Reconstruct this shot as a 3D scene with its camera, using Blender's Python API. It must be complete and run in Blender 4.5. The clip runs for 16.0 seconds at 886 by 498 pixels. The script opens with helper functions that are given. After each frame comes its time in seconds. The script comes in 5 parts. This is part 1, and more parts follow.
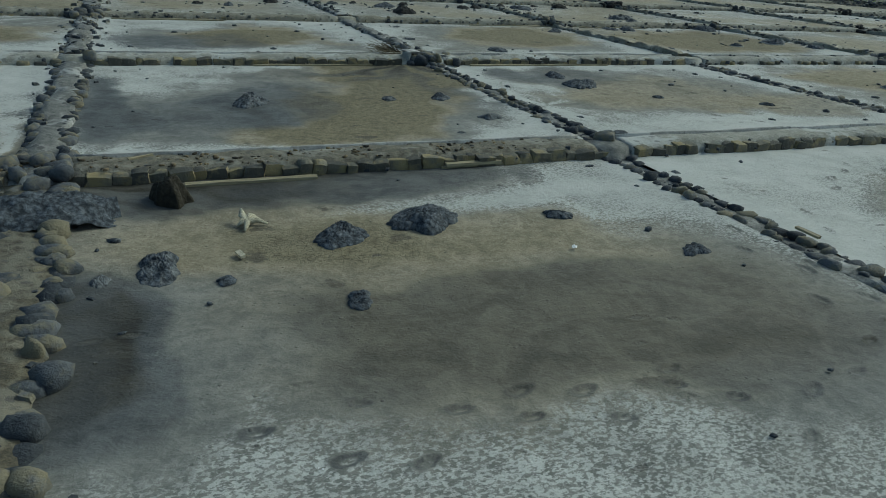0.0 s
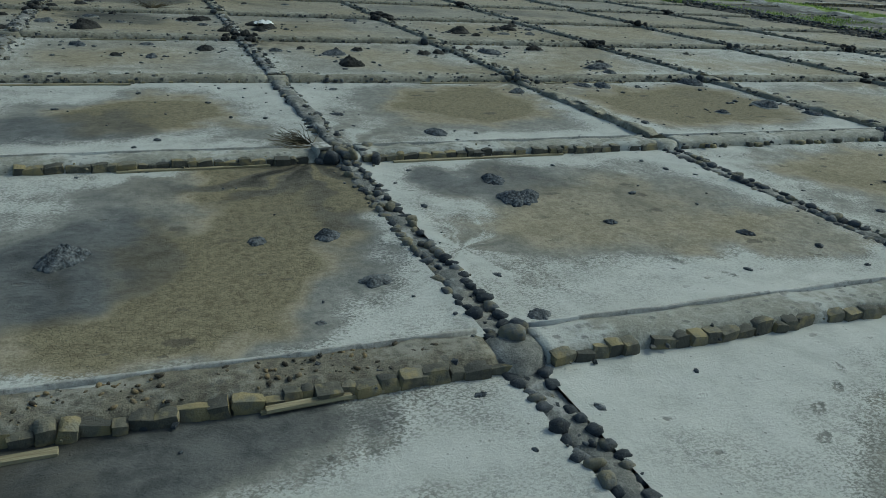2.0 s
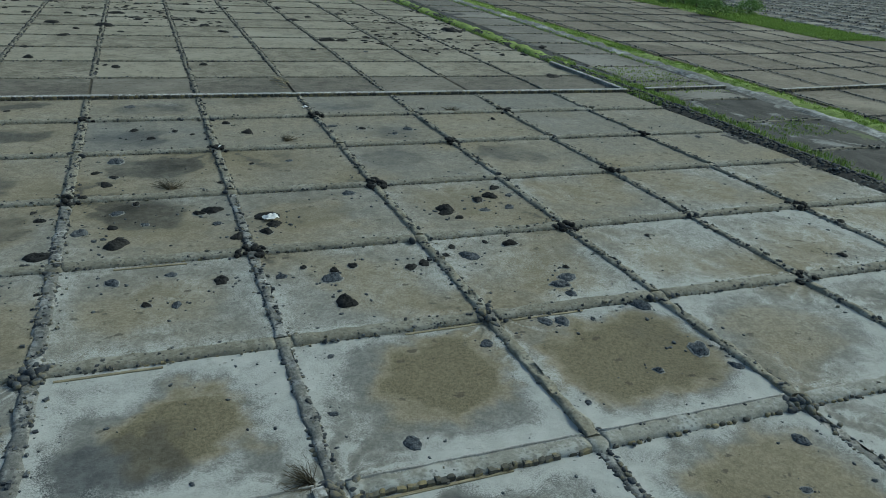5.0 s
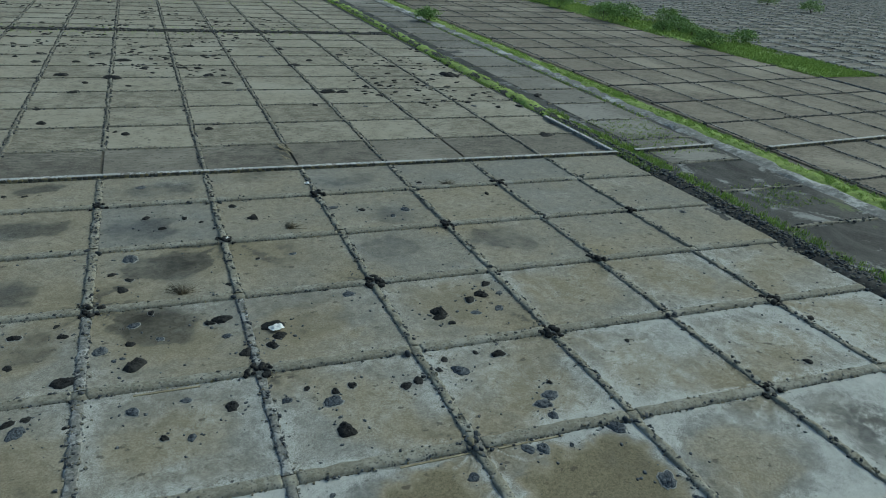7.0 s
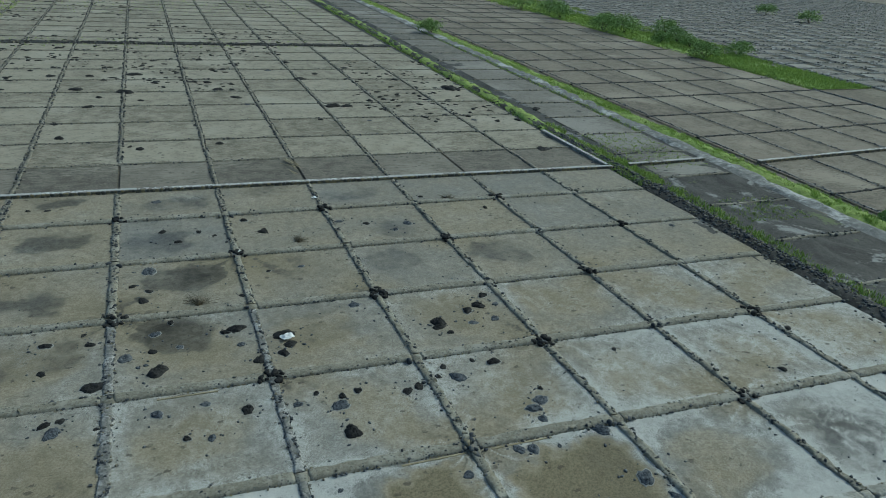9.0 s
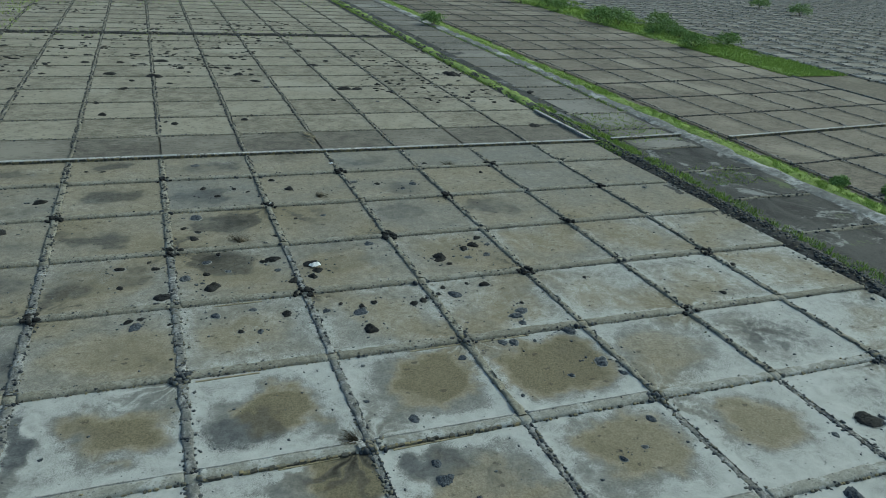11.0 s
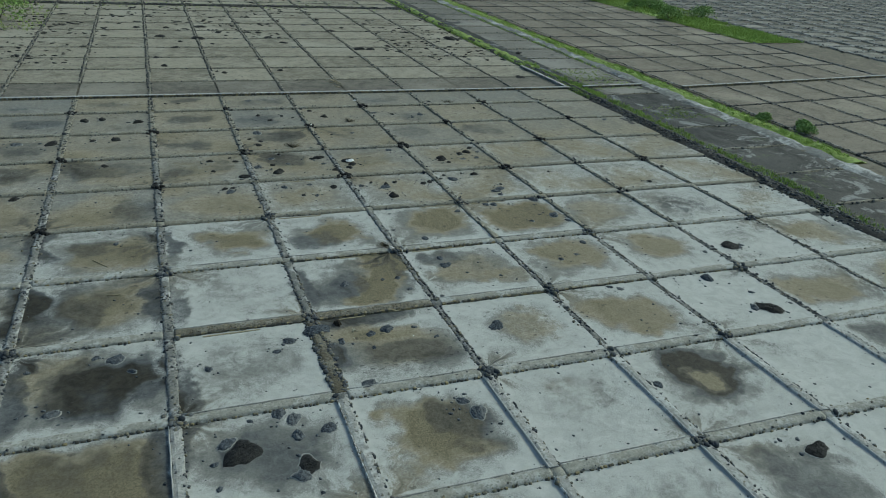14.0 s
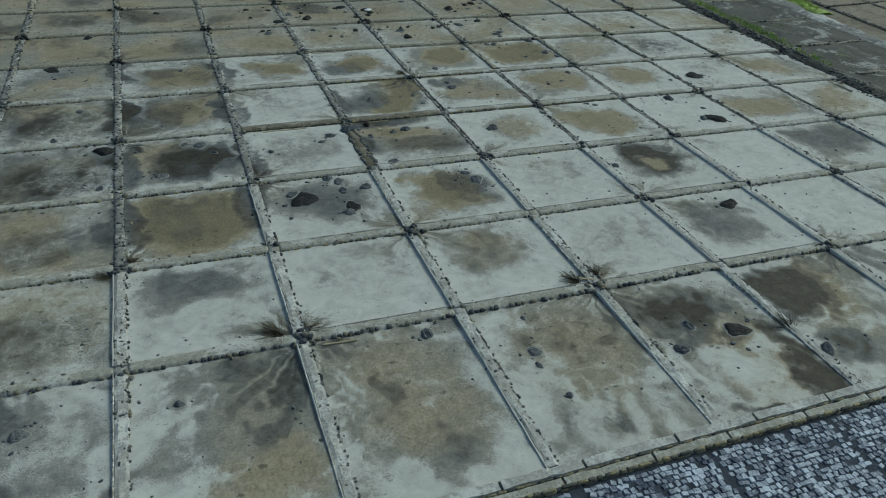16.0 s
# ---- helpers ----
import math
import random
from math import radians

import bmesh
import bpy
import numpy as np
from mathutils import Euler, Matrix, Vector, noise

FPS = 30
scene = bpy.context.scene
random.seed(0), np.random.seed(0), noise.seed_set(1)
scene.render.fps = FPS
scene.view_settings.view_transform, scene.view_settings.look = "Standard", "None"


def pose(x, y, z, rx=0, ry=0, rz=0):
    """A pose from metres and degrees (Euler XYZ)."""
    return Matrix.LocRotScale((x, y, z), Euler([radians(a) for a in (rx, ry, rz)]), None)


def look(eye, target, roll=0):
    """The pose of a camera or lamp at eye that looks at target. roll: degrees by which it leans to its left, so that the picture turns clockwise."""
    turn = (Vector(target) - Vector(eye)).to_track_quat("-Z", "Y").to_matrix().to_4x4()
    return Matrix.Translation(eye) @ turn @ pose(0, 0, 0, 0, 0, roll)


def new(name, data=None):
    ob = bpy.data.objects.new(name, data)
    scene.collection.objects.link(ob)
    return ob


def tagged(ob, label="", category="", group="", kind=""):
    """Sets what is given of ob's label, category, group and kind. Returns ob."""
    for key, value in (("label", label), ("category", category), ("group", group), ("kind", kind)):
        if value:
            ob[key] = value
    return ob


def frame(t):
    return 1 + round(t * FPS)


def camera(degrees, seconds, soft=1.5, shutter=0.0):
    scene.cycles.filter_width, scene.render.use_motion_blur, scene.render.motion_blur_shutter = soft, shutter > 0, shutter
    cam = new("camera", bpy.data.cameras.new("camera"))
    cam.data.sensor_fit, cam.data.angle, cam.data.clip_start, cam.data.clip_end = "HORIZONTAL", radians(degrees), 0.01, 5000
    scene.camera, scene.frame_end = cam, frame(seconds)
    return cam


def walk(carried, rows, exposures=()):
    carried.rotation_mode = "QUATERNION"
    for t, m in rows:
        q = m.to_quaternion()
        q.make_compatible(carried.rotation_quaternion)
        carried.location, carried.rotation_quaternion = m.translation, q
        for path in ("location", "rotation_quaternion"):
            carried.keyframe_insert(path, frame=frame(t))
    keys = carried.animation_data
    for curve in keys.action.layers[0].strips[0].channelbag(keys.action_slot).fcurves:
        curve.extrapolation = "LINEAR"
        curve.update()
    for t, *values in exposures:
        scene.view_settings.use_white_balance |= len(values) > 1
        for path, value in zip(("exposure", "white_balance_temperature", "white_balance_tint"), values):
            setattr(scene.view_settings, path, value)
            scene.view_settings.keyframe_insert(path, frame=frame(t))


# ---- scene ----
cam = camera(63.0, 16.0, soft=1.0)
PATH = [
    (0, (-6.711, -18.081, 3.135), (-5.997, -16.396, 2.329), 3.9),
    (0.5, (-5.232, -16.385, 3.194), (-4.519, -14.696, 2.394), 4.0),
    (1, (-4.181, -15.35, 3.247), (-3.472, -13.659, 2.449), 4.1),
    (1.5, (-3.688, -14.976, 3.476), (-2.981, -13.284, 2.676), 4.2),
    (2, (-3.582, -14.965, 4.618), (-2.876, -13.276, 3.812), 4.3),
    (2.5, (-3.556, -15.015, 6.297), (-2.854, -13.327, 5.485), 4.2),
    (3, (-3.521, -15.105, 8.002), (-2.823, -13.418, 7.187), 4.1),
    (3.5, (-3.527, -15.215, 9.698), (-2.829, -13.528, 8.881), 4.1),
    (4, (-3.505, -15.242, 11.332), (-2.808, -13.557, 10.513), 4.1),
    (6.5, (-3.55, -15.256, 19.652), (-2.854, -13.572, 18.828), 4.1),
    (7, (-3.579, -15.294, 21.319), (-2.884, -13.61, 20.494), 4.1),
    (7.5, (-3.596, -15.332, 22.558), (-2.902, -13.648, 21.732), 4.1),
    (8, (-3.641, -15.457, 22.931), (-2.948, -13.769, 22.113), 4.1),
    (8.5, (-3.905, -16.237, 23.042), (-3.214, -14.546, 22.227), 4.1),
    (9, (-4.404, -17.684, 23.141), (-3.714, -15.992, 22.327), 4.1),
    (11.5, (-8.843, -30.237, 23.598), (-8.164, -28.548, 22.77), 4.0),
    (12, (-10.016, -33.418, 23.699), (-9.338, -31.73, 22.867), 4.0),
    (12.5, (-11.271, -36.695, 23.753), (-10.592, -35.009, 22.918), 4.0),
    (13, (-12.54, -40.112, 23.799), (-11.861, -38.428, 22.961), 4.0),
    (13.5, (-13.965, -43.611, 23.838), (-13.283, -41.929, 22.998), 4.1),
    (14, (-15.149, -46.997, 23.825), (-14.473, -45.324, 22.963), 4.0),
    (14.5, (-16.477, -50.583, 23.843), (-15.819, -48.953, 22.888), 4.0),
    (15, (-17.753, -54.095, 23.967), (-17.099, -52.475, 22.995), 4.0),
    (15.5, (-18.945, -57.375, 23.982), (-18.295, -55.766, 22.987), 3.9),
    (16, (-19.91, -60.137, 24.06), (-19.292, -58.601, 22.939), 3.8),
]
EXPOSURES = [(0.0, 0.52, 5900, -12), (2.0, 0.58, 5900, -12), (4.0, 0.62, 5850, -12), (6.5, 0.65, 5680, -12), (9.0, 0.74, 5680, -12), (11.5, 0.76, 5800, -13), (14.5, 0.67, 5900, -12), (16.0, 0.60, 5980, -12)]
walk(cam, [(t, look(eye, target, roll)) for t, eye, target, roll in PATH], EXPOSURES)

# ---- light ----
world = bpy.data.worlds.new("sky")
scene.world = world
world.use_nodes = True
wn = world.node_tree.nodes
sky = wn.new("ShaderNodeTexSky")
sky.sky_type, sky.sun_disc = "NISHITA", False
SUN_UP, SUN_ROUND = 40, 80
sky.sun_elevation, sky.sun_rotation = radians(SUN_UP), radians(SUN_ROUND)
sky.air_density, sky.dust_density = 1.0, 3.0
wn["Background"].inputs["Strength"].default_value = 0.075
world.node_tree.links.new(sky.outputs["Color"], wn["Background"].inputs["Color"])
sun = new("sun", bpy.data.lights.new("sun", "SUN"))
sun.data.energy, sun.data.angle, sun.data.color = 1.0, radians(20), (1.0, 0.95, 0.86)
# the sky's rotation runs clockwise from +y
a, e = radians(SUN_ROUND), radians(SUN_UP)
sun.matrix_world = look((0, 0, 60), (-60 * math.sin(a) * math.cos(e), -60 * math.cos(a) * math.cos(e), 60 - 60 * math.sin(e)))

# ---- plan ----
PX, PY = 8.28, 8.22          # pitch of the pans
X0, Y0 = 0.1, -0.15          # the crossing that is column 0, row 0
COL_A, COL_B = -9, 5         # columns of walls in the main field
ROW_A, ROW_W = -5, 6         # rows: the south edge, and the white masonry row


def col_x(i):
    return X0 + PX * i


def row_y(j):
    return Y0 + PY * j - (1.6 if j == 6 else 0.0)


def lean(x, y):
    """The grid is a little out of square."""
    return x - 0.0115 * y, y - 0.014 * x


STEP = 0.14                  # each terrace lies this much over the next one south of it


def ground_z(x, y):
    """The surface of the terraces: every pan is a little higher at its south end than at the foot of the bank north of it."""
    v = ((y + 0.014 * x - Y0) / PY) % 1.0
    return STEP * (0.62 - v)


# ---- material helpers ----
def material(name, rough=0.9, metal=0.0):
    m = bpy.data.materials.new(name)
    m.use_nodes = True
    n = m.node_tree.nodes["Principled BSDF"]
    n.inputs["Roughness"].default_value, n.inputs["Metallic"].default_value = rough, metal
    n.inputs["Specular IOR Level"].default_value = 0.25
    return m, m.node_tree.nodes, m.node_tree.links, n


class Tree:
    """Short ways to write node trees."""

    def __init__(self, mat):
        self.n, self.l = mat.node_tree.nodes, mat.node_tree.links
        self.shader = self.n["Principled BSDF"]

    def put(self, socket, value):
        if isinstance(value, bpy.types.NodeSocket):
            self.l.new(value, socket)
        elif isinstance(value, tuple) and len(value) == 3 and socket.type == "RGBA":
            socket.default_value = (*value, 1)
        else:
            socket.default_value = value

    def where(self, kind="Object"):
        if kind == "World":
            return self.n.new("ShaderNodeNewGeometry").outputs["Position"]
        return self.n.new("ShaderNodeTexCoord").outputs[kind]

    def noise(self, at, scale, detail=4, rough=0.6, distortion=0.0, stretch=None):
        if stretch:
            mp = self.n.new("ShaderNodeMapping")
            self.put(mp.inputs["Vector"], at)
            mp.inputs["Scale"].default_value = stretch
            at = mp.outputs["Vector"]
        t = self.n.new("ShaderNodeTexNoise")
        self.put(t.inputs["Vector"], at)
        for key, value in (("Scale", scale), ("Detail", detail), ("Roughness", rough), ("Distortion", distortion)):
            t.inputs[key].default_value = value
        return t.outputs["Fac"]

    def cells(self, at, scale, feature="F1", out="Distance", jitter=1.0, stretch=None, turn=0.0):
        if stretch:
            mp = self.n.new("ShaderNodeMapping")
            self.put(mp.inputs["Vector"], at)
            mp.inputs["Scale"].default_value, mp.inputs["Rotation"].default_value = stretch, (0, 0, turn)
            at = mp.outputs["Vector"]
        t = self.n.new("ShaderNodeTexVoronoi")
        t.feature = feature
        self.put(t.inputs["Vector"], at)
        t.inputs["Scale"].default_value, t.inputs["Randomness"].default_value = scale, jitter
        return t.outputs[out]

    def math(self, op, a, b=0.0, clamp=False):
        t = self.n.new("ShaderNodeMath")
        t.operation, t.use_clamp = op, clamp
        self.put(t.inputs[0], a)
        self.put(t.inputs[1], b)
        return t.outputs[0]

    def ramp(self, value, lo, hi, to_lo=0.0, to_hi=1.0):
        t = self.n.new("ShaderNodeMapRange")
        t.interpolation_type = "SMOOTHSTEP"
        for k, v in zip(("Value", "From Min", "From Max", "To Min", "To Max"), (value, lo, hi, to_lo, to_hi)):
            self.put(t.inputs[k], v)
        return t.outputs["Result"]

    def mix(self, fac, a, b, blend="MIX"):
        t = self.n.new("ShaderNodeMix")
        t.data_type, t.blend_type = "RGBA", blend
        self.put(t.inputs[0], fac)
        self.put(t.inputs[6], a)
        self.put(t.inputs[7], b)
        return t.outputs[2]

    def attribute(self, name):
        t = self.n.new("ShaderNodeAttribute")
        t.attribute_name = name
        return t.outputs["Fac"]

    def chance(self):
        return self.n.new("ShaderNodeObjectInfo").outputs["Random"]

    def island(self):
        return self.n.new("ShaderNodeNewGeometry").outputs["Random Per Island"]

    def bump(self, height, strength=0.5, distance=0.02):
        t = self.n.new("ShaderNodeBump")
        t.inputs["Strength"].default_value, t.inputs["Distance"].default_value = strength, distance
        self.put(t.inputs["Height"], height)
        self.put(self.shader.inputs["Normal"], t.outputs["Normal"])

    def colour(self, c):
        self.put(self.shader.inputs["Base Color"], c)

    def gloss(self, r):
        self.put(self.shader.inputs["Roughness"], r)


# ---- materials ----
def pan_material():
    """Pan floor: grey mud, brown silt, wet dark mud and a salt crust, laid down where the surface's own fields say."""
    m, *_ = material("pan_mud_and_salt")
    t = Tree(m)
    at = t.where("World")
    big = t.noise(at, 0.42, 6, 0.62, 1.6)
    mid = t.noise(at, 1.9, 6, 0.66, 0.8)
    fine = t.noise(at, 8.5, 5, 0.72, 0.2)
    grain = t.noise(at, 34, 4, 0.75)
    flow = t.noise(at, 0.8, 4, 0.5, 1.8)

    def off(v, s):
        return t.math("MULTIPLY", t.math("SUBTRACT", v, 0.5), s)

    uneven = t.math("ADD", t.math("ADD", off(big, 0.20), off(mid, 0.15)), t.math("ADD", off(fine, 0.16), off(flow, 0.14)))
    raw = t.math("ADD", t.math("ADD", t.attribute("salt"), uneven), off(grain, 0.30))
    salt = t.math("ADD", t.math("MULTIPLY", t.ramp(raw, 0.0, 0.80), 0.62), t.math("MULTIPLY", t.ramp(raw, 0.34, 0.56), 0.38))
    specks = t.ramp(t.math("ADD", t.noise(at, 23, 4, 0.62, 0.4, (1.0, 1.5, 1.0)), off(mid, 0.25)), 0.45, 0.55)
    partly = t.math("MULTIPLY", t.ramp(raw, 0.12, 0.40), t.ramp(raw, 0.92, 0.50))
    salt = t.math("ADD", salt, t.math("MULTIPLY", t.math("MULTIPLY", t.math("SUBTRACT", specks, 0.5), 0.95), partly), True)
    mud = t.ramp(t.math("ADD", t.attribute("mud"), uneven), 0.15, 0.78)
    damp = t.math("ADD", t.attribute("wet"), t.math("ADD", uneven, off(grain, 0.2)))
    wet = t.math("ADD", t.math("MULTIPLY", t.ramp(damp, 0.10, 0.80), 0.55), t.math("MULTIPLY", t.ramp(damp, 0.36, 0.52), 0.45))
    grey = t.mix(t.ramp(t.math("ADD", off(mid, 0.7), fine), 0.30, 0.72), (0.140, 0.141, 0.130), (0.225, 0.223, 0.202))
    brown = t.mix(t.ramp(t.math("ADD", off(mid, 0.8), t.math("ADD", off(grain, 0.5), fine)), 0.28, 0.74), (0.178, 0.155, 0.108), (0.310, 0.274, 0.200))
    base = t.mix(mud, grey, brown)
    ochre = t.ramp(t.math("ADD", t.attribute("mud"), t.math("MULTIPLY", uneven, 0.7)), 0.60, 1.15)
    base = t.mix(ochre, base, t.mix(t.ramp(t.math("ADD", off(grain, 0.6), fine), 0.3, 0.7), (0.122, 0.105, 0.064), (0.234, 0.203, 0.130)))
    # dried silt is cracked into small plates
    cracks = t.math("MULTIPLY", t.ramp(t.math("ADD", t.cells(at, 15.0, "DISTANCE_TO_EDGE"), off(fine, 0.05)), 0.075, 0.01), t.ramp(ochre, 0.55, 0.9))
    base = t.mix(t.math("MULTIPLY", cracks, 0.45), base, (0.062, 0.052, 0.034))
    base = t.mix(wet, base, t.mix(mud, t.mix(t.ramp(t.math("ADD", off(fine, 0.6), mid), 0.3, 0.7), (0.050, 0.053, 0.055), (0.112, 0.116, 0.116)), t.mix(t.ramp(t.math("ADD", off(fine, 0.6), mid), 0.3, 0.7), (0.050, 0.045, 0.033), (0.112, 0.101, 0.075))))
    deep = t.ramp(damp, 0.70, 1.05)
    base = t.mix(deep, base, t.mix(t.ramp(mid, 0.35, 0.65), (0.016, 0.014, 0.009), (0.040, 0.035, 0.024)))
    crust = t.mix(t.ramp(t.math("ADD", off(fine, 0.35), t.math("ADD", off(big, 0.5), flow)), 0.22, 0.75), (0.385, 0.387, 0.362), (0.468, 0.470, 0.444))
    col = t.mix(t.math("MULTIPLY", salt, 0.95), base, crust)
    # trodden pits, each with a raised rim, and crumbs
    dist = t.math("ADD", t.cells(at, 1.5, stretch=(1.0, 2.1, 1.0), turn=0.9), off(fine, 0.30))
    pits = t.math("MULTIPLY", t.ramp(dist, 0.13, 0.08), t.ramp(big, 0.47, 0.57))
    rims = t.math("MULTIPLY", t.math("MULTIPLY", t.ramp(dist, 0.13, 0.17), t.ramp(dist, 0.26, 0.18)), t.ramp(big, 0.46, 0.56))
    col = t.mix(t.math("MULTIPLY", pits, 0.62), col, (0.085, 0.08, 0.068))
    crumbs = t.math("MULTIPLY", t.ramp(t.cells(at, 9), 0.17, 0.09), t.ramp(t.math("ADD", off(big, 0.6), mid), 0.52, 0.64))
    col = t.mix(t.math("MULTIPLY", crumbs, 0.6), col, (0.06, 0.056, 0.05))
    # dark blots of turned mud among the silt
    spot = t.math("ADD", t.cells(at, 0.95, stretch=(1.0, 1.5, 1.0), turn=0.4), t.math("ADD", off(fine, 0.35), off(mid, 0.5)))
    blots = t.math("MULTIPLY", t.ramp(spot, 0.20, 0.12), t.math("MULTIPLY", t.ramp(t.attribute("mud"), 0.25, 0.6), t.ramp(big, 0.44, 0.52)))
    col = t.mix(t.math("MULTIPLY", blots, 0.7), col, (0.062, 0.057, 0.045))
    t.colour(col)
    t.gloss(t.ramp(wet, 0.0, 1.0, 0.92, 0.7))
    t.bump(t.math("ADD", t.math("ADD", fine, t.math("MULTIPLY", grain, 0.5)), t.math("SUBTRACT", t.math("ADD", t.math("MULTIPLY", rims, 0.3), crumbs), t.math("ADD", pits, t.math("MULTIPLY", cracks, 0.6)))), 0.5, 0.03)
    return m


def earth_material(name, dark, light, scale=3.0, pale=None, flecks=0.0):
    m, *_ = material(name)
    t = Tree(m)
    at = t.where("World")
    a, b, c = t.noise(at, scale, 5, 0.65), t.noise(at, scale * 7, 4, 0.7), t.noise(at, scale * 0.12, 4, 0.6)
    col = t.mix(t.ramp(t.math("ADD", t.math("MULTIPLY", a, 0.6), t.math("MULTIPLY", b, 0.4)), 0.32, 0.68), dark, light)
    if pale:
        col = t.mix(t.ramp(t.math("ADD", c, t.math("MULTIPLY", t.math("SUBTRACT", a, 0.5), 0.5)), 0.48, 0.66), col, pale)
    if flecks:
        # dark spots for small stones, and for shaded hollows painted without relief
        cell = t.math("ADD", t.cells(at, 5.5), t.math("MULTIPLY", t.math("SUBTRACT", b, 0.5), 0.5))
        spot = t.math("MULTIPLY", t.ramp(cell, 0.36, 0.20), t.ramp(t.math("ADD", a, t.math("MULTIPLY", c, 0.4)), 0.58, 0.78))
        col = t.mix(t.math("MULTIPLY", spot, flecks), col, (0.045, 0.047, 0.050))
    t.colour(col)
    t.bump(t.math("ADD", a, t.math("MULTIPLY", b, 0.5)), 0.7, 0.05)
    return m


def heap_material(name, dark, light, dry):
    """Heaped mud: crumbly lumps with dark hollows, dried paler on top."""
    m, *_ = material(name, 0.8)
    t = Tree(m)
    at = t.where("World")
    a, b, c = t.noise(at, 6, 5, 0.7), t.noise(at, 26, 4, 0.7), t.cells(at, 15)
    lump = t.math("ADD", t.math("MULTIPLY", a, 0.5), t.math("SUBTRACT", t.math("MULTIPLY", b, 0.6), t.math("MULTIPLY", c, 0.35)))
    col = t.mix(t.ramp(lump, 0.22, 0.62), dark, light)
    col = t.mix(t.math("MULTIPLY", t.ramp(t.math("ADD", a, t.math("MULTIPLY", t.chance(), 0.25)), 0.55, 0.8), 0.5), col, dry)
    t.colour(col)
    t.bump(lump, 0.9, 0.04)
    return m


def stone_material(name, dark, light, base):
    m, *_ = material(name, 0.85)
    t = Tree(m)
    at, me = t.where("World"), t.where("Object")
    a, b = t.noise(at, 9, 5, 0.7), t.noise(at, 45, 3, 0.7)
    pick = t.math("FRACT", t.math("ADD", t.chance(), t.island()))
    col = t.mix(t.ramp(t.math("ADD", t.math("MULTIPLY", a, 0.6), t.math("MULTIPLY", pick, 0.5)), 0.35, 0.85), dark, light)
    col = t.mix(t.ramp(t.math("ADD", t.noise(at, 4, 4, 0.6), t.math("MULTIPLY", pick, 0.3)), 0.62, 0.84), col, base)
    col = t.mix(t.math("MULTIPLY", t.ramp(t.noise(at, 17, 5, 0.75), 0.58, 0.72), 0.35), col, (0.28, 0.28, 0.265))
    t.colour(col)
    t.bump(t.math("ADD", a, t.math("MULTIPLY", b, 0.5)), 0.9, 0.03)
    return m


def wood_material():
    m, *_ = material("weathered_wood", 0.8)
    t = Tree(m)
    at = t.where("Object")
    a = t.noise(at, 6, 5, 0.65, 0.4, (0.3, 6, 6))
    t.colour(t.mix(t.ramp(a, 0.3, 0.7), (0.17, 0.14, 0.085), (0.36, 0.32, 0.21)))
    t.bump(a, 0.5, 0.01)
    return m


def leaf_material(name, dark, light):
    m, *_ = material(name, 0.7)
    t = Tree(m)
    pick = t.math("FRACT", t.math("ADD", t.island(), t.chance()))
    col = t.mix(t.math("ADD", t.math("MULTIPLY", pick, 0.55), t.math("MULTIPLY", t.noise(t.where("World"), 0.35, 4, 0.6), 0.5)), dark, light)
    t.colour(col)
    return m


PAN = pan_material()
BANK = earth_material("ochre_bank_earth", (0.075, 0.069, 0.055), (0.225, 0.203, 0.152), 6, (0.25, 0.238, 0.20), 0.5)
WALL_SOIL = earth_material("dark_ochre_wall_soil", (0.045, 0.042, 0.034), (0.155, 0.135, 0.090), 7, (0.17, 0.158, 0.125), 0.6)
SILT_BANK = earth_material("pale_silt_bank_earth", (0.135, 0.126, 0.098), (0.285, 0.268, 0.212), 5, (0.29, 0.28, 0.235), 0.7)
SALTY_BANK = earth_material("salty_bank_earth", (0.19, 0.185, 0.155), (0.36, 0.352, 0.31), 4, (0.41, 0.41, 0.385), 0.55)
FILL = earth_material("wall_fill_earth", (0.088, 0.089, 0.085), (0.235, 0.232, 0.213), 6, (0.34, 0.34, 0.325), 0.75)
PALE_PATH = earth_material("pale_salty_path_earth", (0.21, 0.205, 0.19), (0.40, 0.398, 0.375), 4, (0.45, 0.452, 0.435), 0.5)
GROUND = earth_material("brown_flat_earth", (0.085, 0.075, 0.058), (0.15, 0.132, 0.10), 1.2, (0.17, 0.152, 0.118))
DARK_EARTH = earth_material("dark_wet_earth", (0.016, 0.0155, 0.015), (0.052, 0.050, 0.046), 2.2, (0.085, 0.083, 0.078))
FAR_BANK = earth_material("dull_far_bank_earth", (0.095, 0.088, 0.070), (0.235, 0.218, 0.170), 3, (0.27, 0.253, 0.205), 0.75)
BASALT = stone_material("basalt_stone", (0.036, 0.041, 0.048), (0.128, 0.136, 0.148), (0.17, 0.152, 0.105))
OCHRE_STONE = stone_material("ochre_stained_stone", (0.072, 0.070, 0.060), (0.195, 0.180, 0.135), (0.26, 0.215, 0.115))
PALE_STONE = stone_material("lime_washed_stone", (0.36, 0.36, 0.345), (0.62, 0.62, 0.60), (0.17, 0.16, 0.14))
MOUND_MUD = heap_material("blue_grey_heaped_mud", (0.022, 0.027, 0.034), (0.120, 0.136, 0.158), (0.17, 0.175, 0.175))
MOUND_BLACK = heap_material("black_heaped_mud", (0.006, 0.0063, 0.0068), (0.026, 0.026, 0.026), (0.042, 0.041, 0.038))
WOOD = wood_material()
GRASS = leaf_material("bright_grass", (0.16, 0.235, 0.045), (0.46, 0.57, 0.14))
LEAF = leaf_material("bush_leaves", (0.11, 0.18, 0.050), (0.30, 0.42, 0.13))
DRY = leaf_material("dry_twigs", (0.05, 0.042, 0.028), (0.13, 0.11, 0.07))
